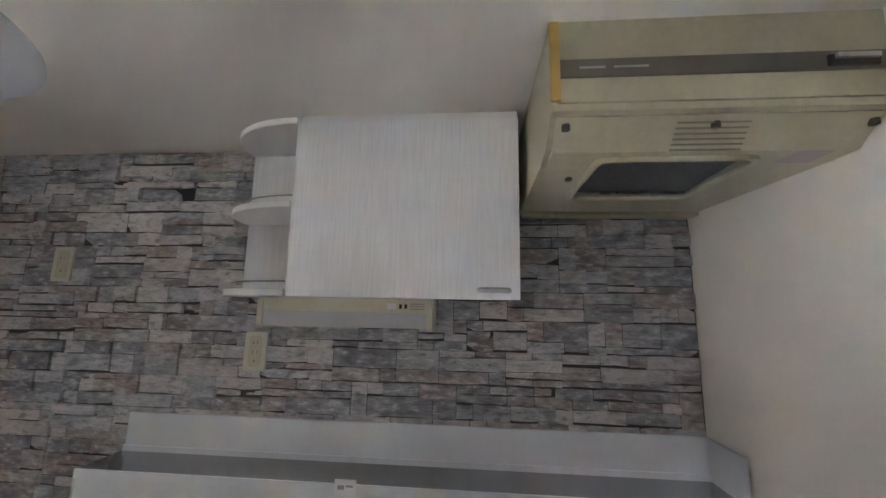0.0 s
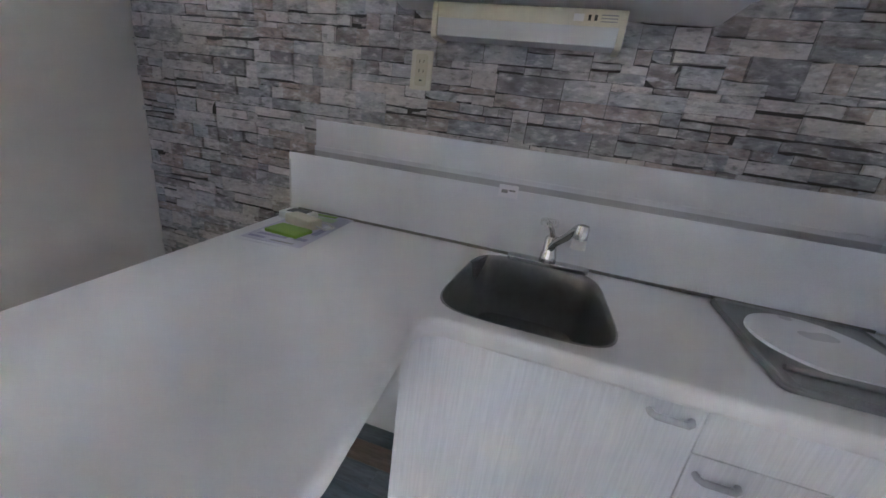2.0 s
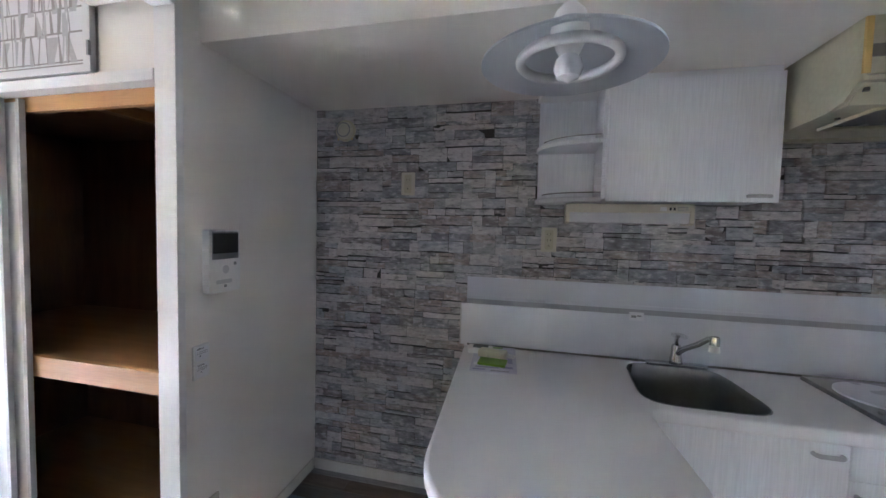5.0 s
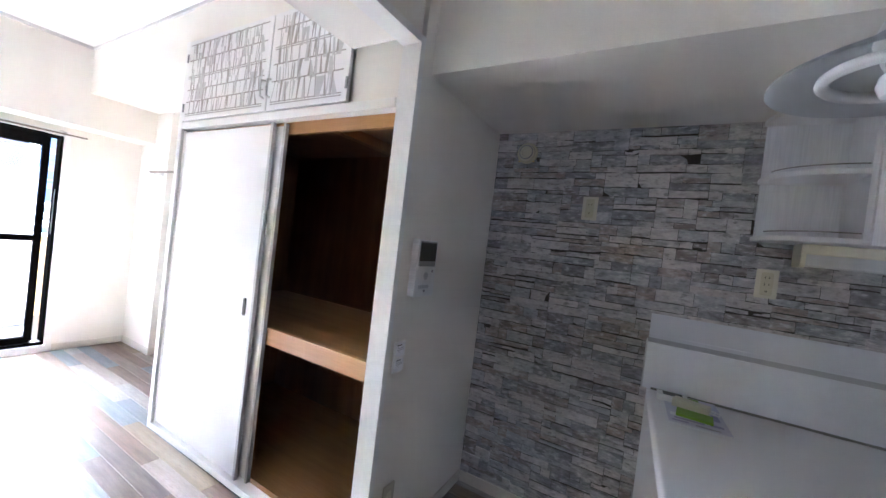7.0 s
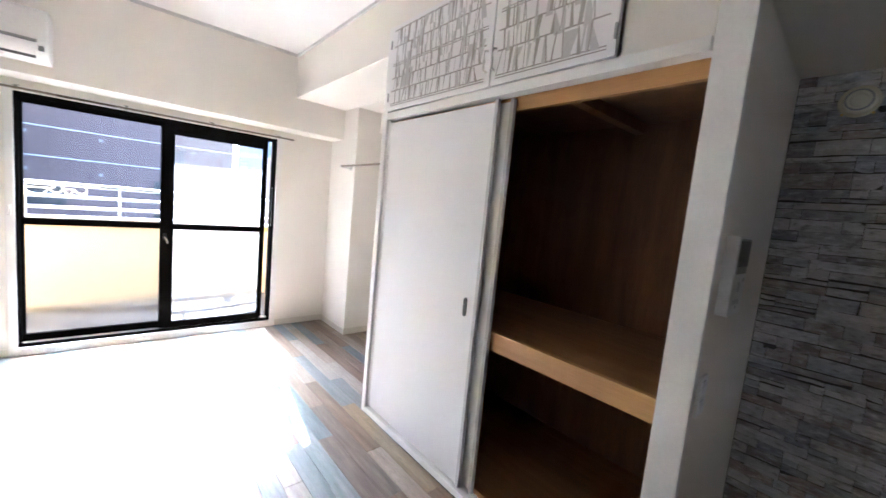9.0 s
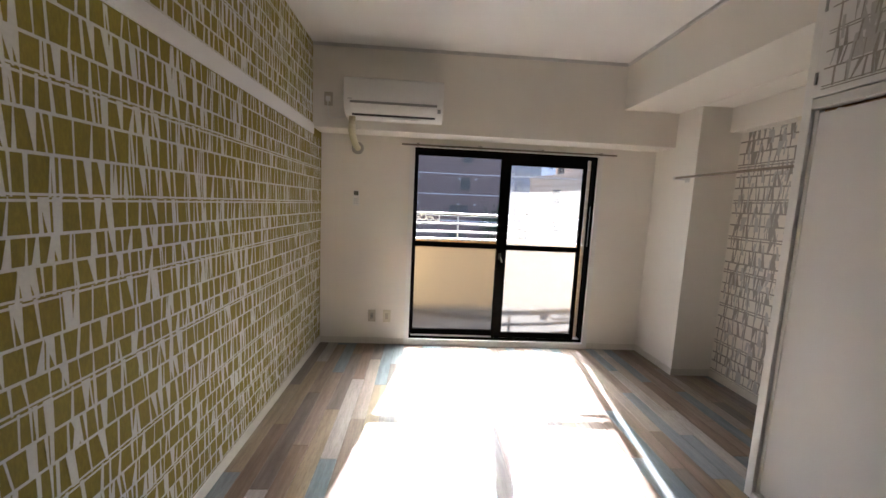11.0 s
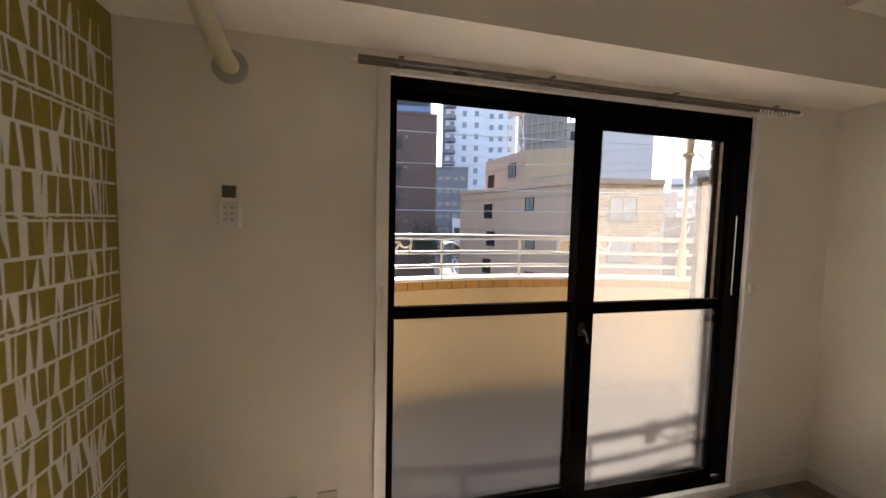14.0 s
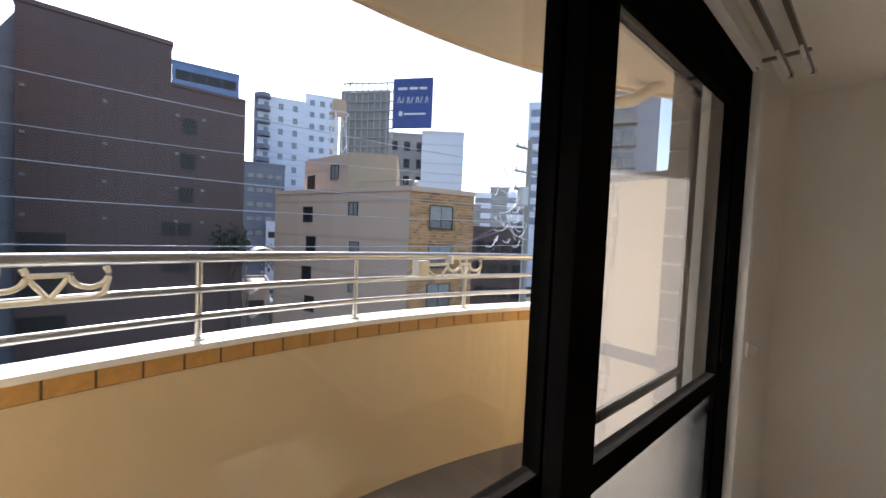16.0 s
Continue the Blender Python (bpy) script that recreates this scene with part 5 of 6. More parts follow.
def ribbed(name, a, b, per_metre, vertical=True, rough=0.75):
    """A facade of fine ribs or joints over uneven weathering."""
    m, t, s, _ = nodes_of(name)
    co = t.nodes.new("ShaderNodeTexCoord").outputs["Object"]
    sep = t.nodes.new("ShaderNodeSeparateXYZ")
    t.links.new(co, sep.inputs[0])
    if vertical:
        add = t.nodes.new("ShaderNodeMath")
        t.links.new(sep.outputs[0], add.inputs[0]), t.links.new(sep.outputs[1], add.inputs[1])
        line = add.outputs[0]
    else:
        line = sep.outputs[2]
    mul = t.nodes.new("ShaderNodeMath")
    mul.operation = "MULTIPLY"
    mul.inputs[1].default_value = per_metre * 6.283
    t.links.new(line, mul.inputs[0])
    sn = t.nodes.new("ShaderNodeMath")
    sn.operation = "SINE"
    t.links.new(mul.outputs[0], sn.inputs[0])
    w = noise_tex(t, texco(t, (1, 1, 0.25)), 0.9, 5.0)
    c = mixed(t, w, a, b)
    c = mixed(t, ramp(t, sn.outputs[0], [(0.0, 0.0), (0.9, 0.0), (1.0, 0.35)]), c, shade(a, 0.6))
    t.links.new(c, s.inputs["Base Color"])
    s.inputs["Roughness"].default_value = rough
    return m


BROWN = ribbed("brown_ribbed_facade", (0.108, 0.072, 0.071), (0.132, 0.09, 0.088), 0.8)
BROWN_PALE = ribbed("pale_brown_ribbed_facade", (0.15, 0.10, 0.08), (0.18, 0.125, 0.10), 0.8)
# WHITE_TILE's blue-white tint carries the distance haze over the far towers.
WHITE_TILE = ribbed("haze_tinted_pale_tile", (0.60, 0.66, 0.76), (0.66, 0.72, 0.82), 0.33, False)
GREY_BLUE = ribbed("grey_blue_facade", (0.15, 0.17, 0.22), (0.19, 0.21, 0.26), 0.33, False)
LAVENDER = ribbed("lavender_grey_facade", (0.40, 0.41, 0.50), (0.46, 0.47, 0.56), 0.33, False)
TAN = ribbed("tan_rendered_facade", (0.56, 0.405, 0.315), (0.63, 0.46, 0.36), 0.33, False)
TAN_LIGHT = mat("pale_tan_render", (0.50, 0.38, 0.27), 0.85, grain=2, stains=0.4, var=0.1, relief=0.1)
BLUE_GLASS = mat("blue_curtain_glass", (0.12, 0.18, 0.33), 0.25, 0.2, grain=0.6, stains=0.2, var=0.15, relief=0.0)
DARK_GLASS = mat("dark_window_glass", (0.018, 0.02, 0.025), 0.5, 0.0, grain=1, stains=0.5, var=0.2, relief=0.0)
# Dark panes lightened to grey-blue: distance haze put into the colour.
HAZE_TINT_GLASS = mat("window_glass_paled_by_haze", (0.24, 0.28, 0.36), 0.3, 0.0, grain=2, stains=0.5, var=0.15, relief=0.0)
PALE_GLASS = mat("curtained_window_glass", (0.32, 0.33, 0.34), 0.3, 0.0, grain=2, stains=0.5, var=0.2, relief=0.0)
FRAME_DARK = mat("dark_bronze_frame", (0.05, 0.042, 0.038), 0.5, 0.3, grain=3, var=0.1, relief=0.0)
CONCRETE = mat("weathered_concrete", (0.36, 0.35, 0.34), 0.85, grain=3, stains=0.4, var=0.15, relief=0.2)
METAL_WHITE = mat("white_painted_steel", (0.66, 0.66, 0.66), 0.5, 0.1, grain=4, var=0.1, relief=0.0)
METAL_GREY = mat("galvanised_steel", (0.34, 0.34, 0.35), 0.5, 0.5, grain=4, var=0.1, relief=0.0)
SIGN_BLUE = mat("blue_billboard", (0.02, 0.055, 0.24), 0.45, grain=1, stains=0.3, var=0.06, relief=0.0)
LEAF = mat("dark_evergreen_leaf", (0.035, 0.06, 0.025), 0.6, grain=8, var=0.25, relief=0.0)
BARK = mat("grey_brown_bark", (0.10, 0.075, 0.055), 0.9, grain=12, var=0.25, relief=0.4)
# Pale tone stands in for sunlight catching the wires.
CABLE = mat("sunlit_pale_cable", (0.62, 0.62, 0.64), 0.35, 0.6, grain=5, var=0.1, relief=0.0)


def brick_mat():
    m, t, b, _ = nodes_of("orange_brown_facing_tile")
    co = t.nodes.new("ShaderNodeTexCoord").outputs["Object"]
    sep = t.nodes.new("ShaderNodeSeparateXYZ")
    t.links.new(co, sep.inputs[0])
    add = t.nodes.new("ShaderNodeMath")
    t.links.new(sep.outputs[0], add.inputs[0]), t.links.new(sep.outputs[1], add.inputs[1])
    com = t.nodes.new("ShaderNodeCombineXYZ")
    t.links.new(add.outputs[0], com.inputs[0]), t.links.new(sep.outputs[2], com.inputs[1])
    br = t.nodes.new("ShaderNodeTexBrick")
    br.inputs["Scale"].default_value = 1.15
    br.inputs["Color1"].default_value, br.inputs["Color2"].default_value, br.inputs["Mortar"].default_value = (0.56, 0.28, 0.10, 1), (0.22, 0.095, 0.035, 1), (0.55, 0.43, 0.29, 1)
    br.inputs["Mortar Size"].default_value = 0.02
    t.links.new(com.outputs[0], br.inputs["Vector"])
    t.links.new(br.outputs["Color"], b.inputs["Base Color"])
    b.inputs["Roughness"].default_value = 0.7
    return m


TILE_FACE = brick_mat()

structure("ground", one_box(-900, 400, -600, 600, GROUND - 0.5, GROUND), ASPHALT, "grey asphalt street level far below the balcony")


def building(name, label, plan, top, material, group=""):
    b = thing(name, label, "building", group)
    part("wall", prism(bmesh.new(), [(p.x, p.y) for p in plan], GROUND, top), material, b)
    n = len(plan)
    bm = bmesh.new()
    for i in range(n):
        a, c = plan[i], plan[(i + 1) % n]
        d = (c - a).normalized() if (c - a).length else Vector((1, 0, 0))
        s = Vector((-d.y, d.x, 0)) * 0.12
        prism(bm, [(a.x + s.x, a.y + s.y), (c.x + s.x, c.y + s.y), (c.x - s.x, c.y - s.y), (a.x - s.x, a.y - s.y)], top - 0.1, top + 0.25)
    part("roof_parapet", bm, material, b)
    return b


def facade_window(b, a, c, u, z, w, h, glass, bars=1, sill=True):
    """A framed window on the face from a to c, u of the way along, its middle at z."""
    d = (c - a)
    d.z = 0
    L = d.length
    d.normalize()
    n = Vector((-d.y, d.x, 0))
    mid = a + d * (u * L)
    if n.dot(Vector((EYE.x, EYE.y, 0)) - Vector((mid.x, mid.y, 0))) < 0:
        n = -n
    m = Matrix.Translation((mid.x, mid.y, z)) @ Matrix((d, Vector((0, 0, 1)), n)).transposed().to_4x4()
    fr = bmesh.new()
    for x0, x1, y0, y1 in ((-w / 2 - 0.06, -w / 2, -h / 2, h / 2), (w / 2, w / 2 + 0.06, -h / 2, h / 2), (-w / 2 - 0.06, w / 2 + 0.06, h / 2, h / 2 + 0.06), (-w / 2 - 0.06, w / 2 + 0.06, -h / 2 - 0.06, -h / 2)):
        box(fr, x0, x1, y0, y1, -0.05, 0.08)
    for k in range(bars):
        x = -w / 2 + w * (k + 1) / (bars + 1)
        box(fr, x - 0.025, x + 0.025, -h / 2, h / 2, -0.05, 0.05)
    fr.transform(m)
    # Far frames share the haze-paled pane colour instead of dark bronze.
    win = part("window", fr, HAZE_TINT_GLASS if glass is HAZE_TINT_GLASS else FRAME_DARK, b)
    pane = bmesh.new()
    box(pane, -w / 2, w / 2, -h / 2, h / 2, -0.04, 0.015)
    pane.transform(m)
    part("pane", pane, glass, win)
    if sill:
        s = bmesh.new()
        box(s, -w / 2 - 0.1, w / 2 + 0.1, -h / 2 - 0.12, -h / 2 - 0.06, 0, 0.14)
        s.transform(m)
        part("sill", s, CONCRETE, win)
    return win


def brown_block():
    x = EYE.x - 40
    y0, y1, ys = -7.9, 6.75, 1.0
    A, S, C = Vector((x, y0, 0)), Vector((x, ys, 0)), Vector((x, y1, 0))
    b = building("office_building", "tall brown ribbed building with a few small windows", [A, S + Vector((0, 0, 0)), Vector((x - 14, ys, 0)), Vector((x - 14, y0, 0))], high(20.6, 40), BROWN)
    part("wall", prism(bmesh.new(), [(x, ys), (x, y1), (x - 14, y1), (x - 14, ys)], GROUND, high(15.9, 40.8)), BROWN, b)
    part("roof_parapet", one_box(x - 0.15, x + 0.1, ys, y1, high(15.9, 40.8), high(15.9, 40.8) + 0.3), BROWN, b)
    for az, el, w, h in ((4.9, 12.0, 0.95, 1.2), (4.8, 7.7, 0.95, 1.2), (4.6, 3.5, 0.95, 1.2), (2.9, -0.8, 0.9, 1.1), (4.5, -0.8, 0.9, 1.1), (2.9, -5.2, 0.9, 1.3), (4.4, -5.2, 0.9, 1.3),
                         (-7.8, -2.8, 2.4, 1.6), (-7.8, -7.2, 2.4, 1.7), (-7.8, -11.6, 2.4, 1.7)):
        y = EYE.y + 40 * math.tan(radians(az + 1.75))
        facade_window(b, A, C, (y - y0) / (y1 - y0), high(el, 40), w, h, DARK_GLASS, 1, False)
    # Receding side wall, its perspective built as a slope and its shade as grey-blue.
    slope = bmesh.new()
    ends = []
    for dx in (-0.6, -7.0):
        ends.append([slope.verts.new((x + dx, y, z)) for y, z in ((y0, GROUND), (y0 - 3.9, GROUND), (y0 - 3.9, high(10.4, 40)), (y0, high(19.9, 40)))])
    slope.faces.new(ends[0]), slope.faces.new(ends[1][::-1])
    for i in range(4):
        slope.faces.new((ends[0][i], ends[1][i], ends[1][(i + 1) % 4], ends[0][(i + 1) % 4]))
    bmesh.ops.recalc_face_normals(slope, faces=slope.faces)
    part("sloped_wing", slope, GREY_BLUE, b, "receding side wall of the brown building, its shade coloured grey-blue")
    for az in (-9.2, -3.0, 3.6, 6.3):
        for el in (13.0, 8.5, 4.3, 0.2):
            y = EYE.y + 40 * math.tan(radians(az + 1.75))
            z = high(el, 40)
            part("vent_cap", one_box(x, x + 0.15, y - 0.13, y + 0.13, z - 0.1, z + 0.1), METAL_GREY, b)
    tank = thing("rooftop_unit", "grey plant unit on the brown roof", "rooftop unit")
    part("casing", one_box(x - 4, x - 2, ys - 3, ys - 1, high(20.6, 40) + 0.0, high(20.6, 40) + 0.5), METAL_GREY, tank)


brown_block()


def box_block(name, label, az0, az1, d, depth, el, material, rows, cols, glass, w=1.4, h=1.4, z_step=3.0, bars=0, group=""):
    """A block whose front spans two bearings at a distance."""
    a, c = spot(az0, d / math.cos(radians(az0 - (az0 + az1) / 2))), spot(az1, d / math.cos(radians(az1 - (az0 + az1) / 2)))
    n = Vector((-(c - a).y, (c - a).x, 0)).normalized()
    if n.dot(a - EYE) < 0:
        n = -n
    top = high(el, d)
    b = building(name, label, [a, c, c + n * depth, a + n * depth], top, material, group)
    for r in range(rows):
        z = top - 2.2 - z_step * r
        for k in range(cols):
            facade_window(b, a, c, (k + 0.7) / (cols + 0.4), z, w, h, glass, bars, False)
    return b, a, c, n, top


box_block("glass_office", "blue glass office block behind the brown building", 3.0, 10.2, 85, 20, 18.9, BLUE_GLASS, 2, 4, DARK_GLASS, 2.2, 1.6)
white, wa, wc, wn, wtop = box_block("white_tower", "tall pale tiled apartment tower with an outside spiral stair", 12.2, 18.4, 115, 25, 17.1, WHITE_TILE, 8, 3, HAZE_TINT_GLASS, 1.1, 1.5, 3.4)
box_block("white_tower", "pale tiled tower with a higher rear wing", 18.4, 23.0, 118, 25, 18.2, WHITE_TILE, 7, 3, HAZE_TINT_GLASS, 1.2, 1.4, 3.4)


def spiral_stair():
    s = part("stair_core", cyl(bmesh.new(), (wa.x, wa.y, GROUND), (wa.x, wa.y, wtop + 0.5), 0.5, seg=10), GREY_BLUE, white)
    for k in range(9):
        z = wtop - 0.8 - 3.4 * k
        base = Vector((wa.x, wa.y, 0)) + (wc - wa).normalized() * 1.6
        part("landing", cyl(bmesh.new(), (base.x + 1.2, base.y, z), (base.x + 1.2, base.y, z + 1.1), 1.7, seg=14), GREY_BLUE, s)


spiral_stair()
box_block("grey_block", "blue-grey mid-rise block with pale window bands", 11.0, 16.0, 80, 12, 8.4, GREY_BLUE, 5, 4, PALE_GLASS, 1.15, 0.9, 2.7)
box_block("white_shed", "small white building beside the street", 13.8, 16.2, 75, 8, 0.6, WHITE_TILE, 2, 2, DARK_GLASS, 1.0, 1.0)


def tan_block():
    P = [spot(14.9, 41), spot(33.8, 28.6), spot(43.4, 31)]
    top = high(6.6, 28.6)
    back = [P[2] + Vector((-14, 6, 0)), P[0] + Vector((-6, 9, 0))]
    b = building("tan_apartment_house", "tan rendered apartment house with an orange tiled front", [P[0], P[1], P[2]] + back, top, TAN)
    # tiled front
    d = (P[2] - P[1]).normalized()
    n = Vector((d.y, -d.x, 0))
    if n.dot(EYE - P[1]) < 0:
        n = -n
    q = [P[1] + n * 0.06, P[2] + n * 0.06, P[2] - n * 0.1, P[1] - n * 0.1]
    part("tiled_front", prism(bmesh.new(), [(v.x, v.y) for v in q], GROUND, top + 0.27), TILE_FACE, b, "orange-brown tiled front")
    for u, el in ((0.30, 2.1), (0.33, -2.2), (0.30, -6.6), (0.33, -10.8)):
        facade_window(b, P[0], P[1], u, high(el, 36), 1.15, 1.3, DARK_GLASS)
    for u, el in ((0.645, 3.3), (0.66, -2.6), (0.66, -8.2)):
        facade_window(b, P[0], P[1], u, high(el, 32), 0.95, 1.0, PALE_GLASS)
    for el in (2.6, -3.3, -9.2):
        w = facade_window(b, P[1] + n * 0.06, P[2] + n * 0.06, 0.47, high(el, 29.5), 1.9, 1.7, PALE_GLASS)
        mid = P[1] + (P[2] - P[1]) * 0.47 + n * 0.3
        z = high(el, 29.5) - 0.9
        bm = bmesh.new()
        for k in range(13):
            p = mid + d * (-1.1 + 2.2 * k / 12)
            cyl(bm, (p.x, p.y, z), (p.x, p.y, z + 0.7), 0.018, seg=6)
        for zz in (z, z + 0.7):
            a0, a1 = mid - d * 1.1, mid + d * 1.1
            cyl(bm, (a0.x, a0.y, zz), (a1.x, a1.y, zz), 0.03, seg=6)
        part("window_guard", bm, FRAME_DARK, w)
    # penthouse
    Q = [spot(18.6, 40), spot(24.6, 33.5), spot(31.6, 33)]
    back = [Q[2] + Vector((-7, 5, 0)), Q[0] + Vector((-4, 5, 0))]
    ptop = high(10.8, 35)
    part("penthouse", prism(bmesh.new(), [(v.x, v.y) for v in Q[:2] + [Q[2]] + back], top, ptop), TAN, b)
    dq = (Q[2] - Q[1]).normalized()
    nq = Vector((dq.y, -dq.x, 0))
    if nq.dot(EYE - Q[1]) < 0:
        nq = -nq
    part("penthouse_front", prism(bmesh.new(), [(v.x, v.y) for v in (Q[1] + nq * 0.04, Q[2] + nq * 0.04, Q[2] - nq * 0.1, Q[1] - nq * 0.1)], top + 0.3, ptop), TAN_LIGHT, b)
    facade_window(b, Q[0], Q[1], 0.72, high(8.4, 35), 1.1, 1.15, PALE_GLASS)
    facade_window(b, Q[0], Q[1], 0.18, high(6.7, 38), 1.2, 1.2, DARK_GLASS)
    # roof rail
    for k in range(9):
        p = P[1] + (P[0] - P[1]) * 0.34 * k / 8 + Vector((-0.4, 0.4, 0))
        part("roof_rail_post", cyl(bmesh.new(), (p.x, p.y, top), (p.x, p.y, top + 0.8), 0.03, seg=6), METAL_GREY, b)
    a0, a1 = P[1] + Vector((-0.4, 0.4, 0)), P[1] + (P[0] - P[1]) * 0.34 + Vector((-0.4, 0.4, 0))
    part("roof_rail", cyl(bmesh.new(), (a0.x, a0.y, top + 0.8), (a1.x, a1.y, top + 0.8), 0.03, seg=6), METAL_GREY, b)
    dish = spot(34.8, 30)
    part("satellite_dish", lathe(bmesh.new(), [(0.0005, 0.05), (0.2, 0.08), (0.34, 0.22), (0.36, 0.4), (0.2, 0.62), (0.0005, 0.68)], (dish.x, dish.y, top + 0.25), 16), METAL_WHITE, b, "white satellite dish", smooth=True)
    return top


tan_top = tan_block()


def water_tower():
    t = thing("water_tower", "white steel rooftop tower with a round tank", "water tower")
    c = spot(23.0, 46)
    z0, z1 = tan_top, high(16.2, 46)
    for k in range(4):
        a = math.pi / 4 + k * math.pi / 2
        p = Vector((math.cos(a), math.sin(a), 0)) * 1.05
        part("leg", cyl(bmesh.new(), (c.x + p.x * 1.25, c.y + p.y * 1.25, z0), (c.x + p.x * 0.8, c.y + p.y * 0.8, z1), 0.06, seg=6), METAL_WHITE, t)
        q = Vector((math.cos(a + math.pi / 2), math.sin(a + math.pi / 2), 0)) * 1.05
        for j in range(3):
            za, zb = z0 + (z1 - z0) * j / 3, z0 + (z1 - z0) * (j + 1) / 3
            part("brace", cyl(bmesh.new(), (c.x + p.x, c.y + p.y, za), (c.x + q.x, c.y + q.y, zb), 0.05, seg=6), METAL_WHITE, t)
    part("platform", cyl(bmesh.new(), (c.x, c.y, z1), (c.x, c.y, z1 + 0.12), 1.15, seg=20), METAL_WHITE, t)
    part("tank", cyl(bmesh.new(), (c.x, c.y, z1 + 0.12), (c.x, c.y, high(17.9, 46)), 0.85, 0.8, seg=24), TAN_LIGHT, t, "pale round tank", smooth=True)


water_tower()
box_block("grey_stair_block", "grey concrete block with outside stairs under the billboard", 29.8, 36.2, 72, 10, 14.4, CONCRETE, 4, 3, DARK_GLASS, 1.0, 1.6, 3.2)


def billboard():
    d = 70
    b = thing("billboard", "large blue billboard with white marks on a steel roof frame", "billboard")
    a, c = spot(30.7, d), spot(36.5, d * 0.97)
    z0, z1 = high(15.1, d), high(21.6, d)
    u = (c - a).normalized()
    n = Vector((u.y, -u.x, 0))
    if n.dot(EYE - a) < 0:
        n = -n
    L = (c - a).length
    m = Matrix.Translation((a.x, a.y, z0)) @ Matrix((u, Vector((0, 0, 1)), n)).transposed().to_4x4()
    H = z1 - z0

    def slab(name, x0, x1, y0, y1, w0, w1, mt, label=""):
        bm = one_box(x0, x1, y0, y1, w0, w1)
        bm.transform(m)
        part(name, bm, mt, b, label)

    slab("board", 0, L, 0, H, -0.3, 0, SIGN_BLUE, "deep blue board")
    slab("mark", 0.12 * L, 0.36 * L, 0.77 * H, 0.82 * H, 0, 0.05, METAL_WHITE, "white bar of unreadable lettering")
    slab("mark", 0.42 * L, 0.62 * L, 0.77 * H, 0.82 * H, 0, 0.05, METAL_WHITE)
    slab("mark", 0.67 * L, 0.86 * L, 0.77 * H, 0.82 * H, 0, 0.05, METAL_WHITE)
    bm = bmesh.new()
    for k in range(7):
        x = 0.10 * L + 0.118 * L * k
        prism(bm, [(x, 0.50 * H), (x + 0.018 * L, 0.50 * H), (x + 0.065 * L, 0.63 * H), (x + 0.047 * L, 0.63 * H)], 0, 0.05)
        if k % 2 == 0:
            prism(bm, [(x + 0.047 * L, 0.63 * H), (x + 0.065 * L, 0.63 * H), (x + 0.10 * L, 0.50 * H), (x + 0.08 * L, 0.50 * H)], 0, 0.05)
    bm.transform(m)
    part("emblem", bm, METAL_WHITE, b, "white zigzag emblem")
    slab("emblem", 0.16 * L, 0.25 * L, 0.24 * H, 0.34 * H, 0, 0.05, METAL_WHITE)
    slab("mark", 0.29 * L, 0.84 * L, 0.265 * H, 0.30 * H, 0, 0.05, METAL_WHITE)
    # lattice frame behind, running back from the board
    a2 = spot(23.6, d * 1.05)
    z2 = high(20.2, d * 1.05)
    v = a - a2
    for k in range(9):
        p = a2 + v * k / 8
        part("frame_post", cyl(bmesh.new(), (p.x, p.y, z0 - 6), (p.x, p.y, z2 + (z1 - z2) * 0.2), 0.12, seg=6), METAL_GREY, b)
    for j in range(9):
        z = z0 - 5 + (z2 - z0 + 5) * j / 8
        part("frame_rail", cyl(bmesh.new(), (a2.x, a2.y, z), (a.x, a.y, z), 0.14, seg=6), METAL_GREY, b)
    part("frame_sheet", prism(bmesh.new(), [(a2.x - 1, a2.y), (a.x - 1, a.y), (a.x - 1.2, a.y), (a2.x - 1.2, a2.y)], z0 - 6, z2 - 1), CONCRETE, b, "grey back sheet")
    part("frame_stay", cyl(bmesh.new(), (a2.x, a2.y, z2), (a.x, a.y, z1 + 1.0), 0.1, seg=6), METAL_WHITE, b)


billboard()
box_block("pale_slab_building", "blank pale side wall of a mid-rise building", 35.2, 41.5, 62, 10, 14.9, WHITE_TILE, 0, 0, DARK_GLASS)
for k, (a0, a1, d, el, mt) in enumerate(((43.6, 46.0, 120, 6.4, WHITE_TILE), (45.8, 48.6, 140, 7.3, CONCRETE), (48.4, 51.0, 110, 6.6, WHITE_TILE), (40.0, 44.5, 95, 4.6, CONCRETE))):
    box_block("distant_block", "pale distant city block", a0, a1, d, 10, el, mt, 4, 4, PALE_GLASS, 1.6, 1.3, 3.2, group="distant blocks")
box_block("pale_tower", "tall pale blue tower with balconies", 50.9, 56.5, 90, 14, 19.0, WHITE_TILE, 9, 3, HAZE_TINT_GLASS, 2.4, 1.5, 3.1)
tower, ta, tc, tn, ttop = box_block("balcony_tower", "tall lavender-grey tower with stacked concrete balconies", 55.0, 68.0, 62, 14, 27.0, LAVENDER, 0, 0, HAZE_TINT_GLASS)
for k in range(7):
    u = (tc - ta).normalized()
    base = ta + (tc - ta) * 0.50
    z = ttop - 8.0 - 3.2 * k
    face = -tn
    bal = part("balcony", prism(bmesh.new(), [(v.x, v.y) for v in (base, base + u * 4.2, base + u * 4.2 + face * 1.5, base + face * 1.5)], z, z + 1.25), CONCRETE, tower)
    part("pane", prism(bmesh.new(), [(v.x, v.y) for v in (base + u * 0.3, base + u * 3.9, base + u * 3.9 + face * 0.1, base + u * 0.3 + face * 0.1)], z + 1.25, z + 2.5), HAZE_TINT_GLASS, bal)
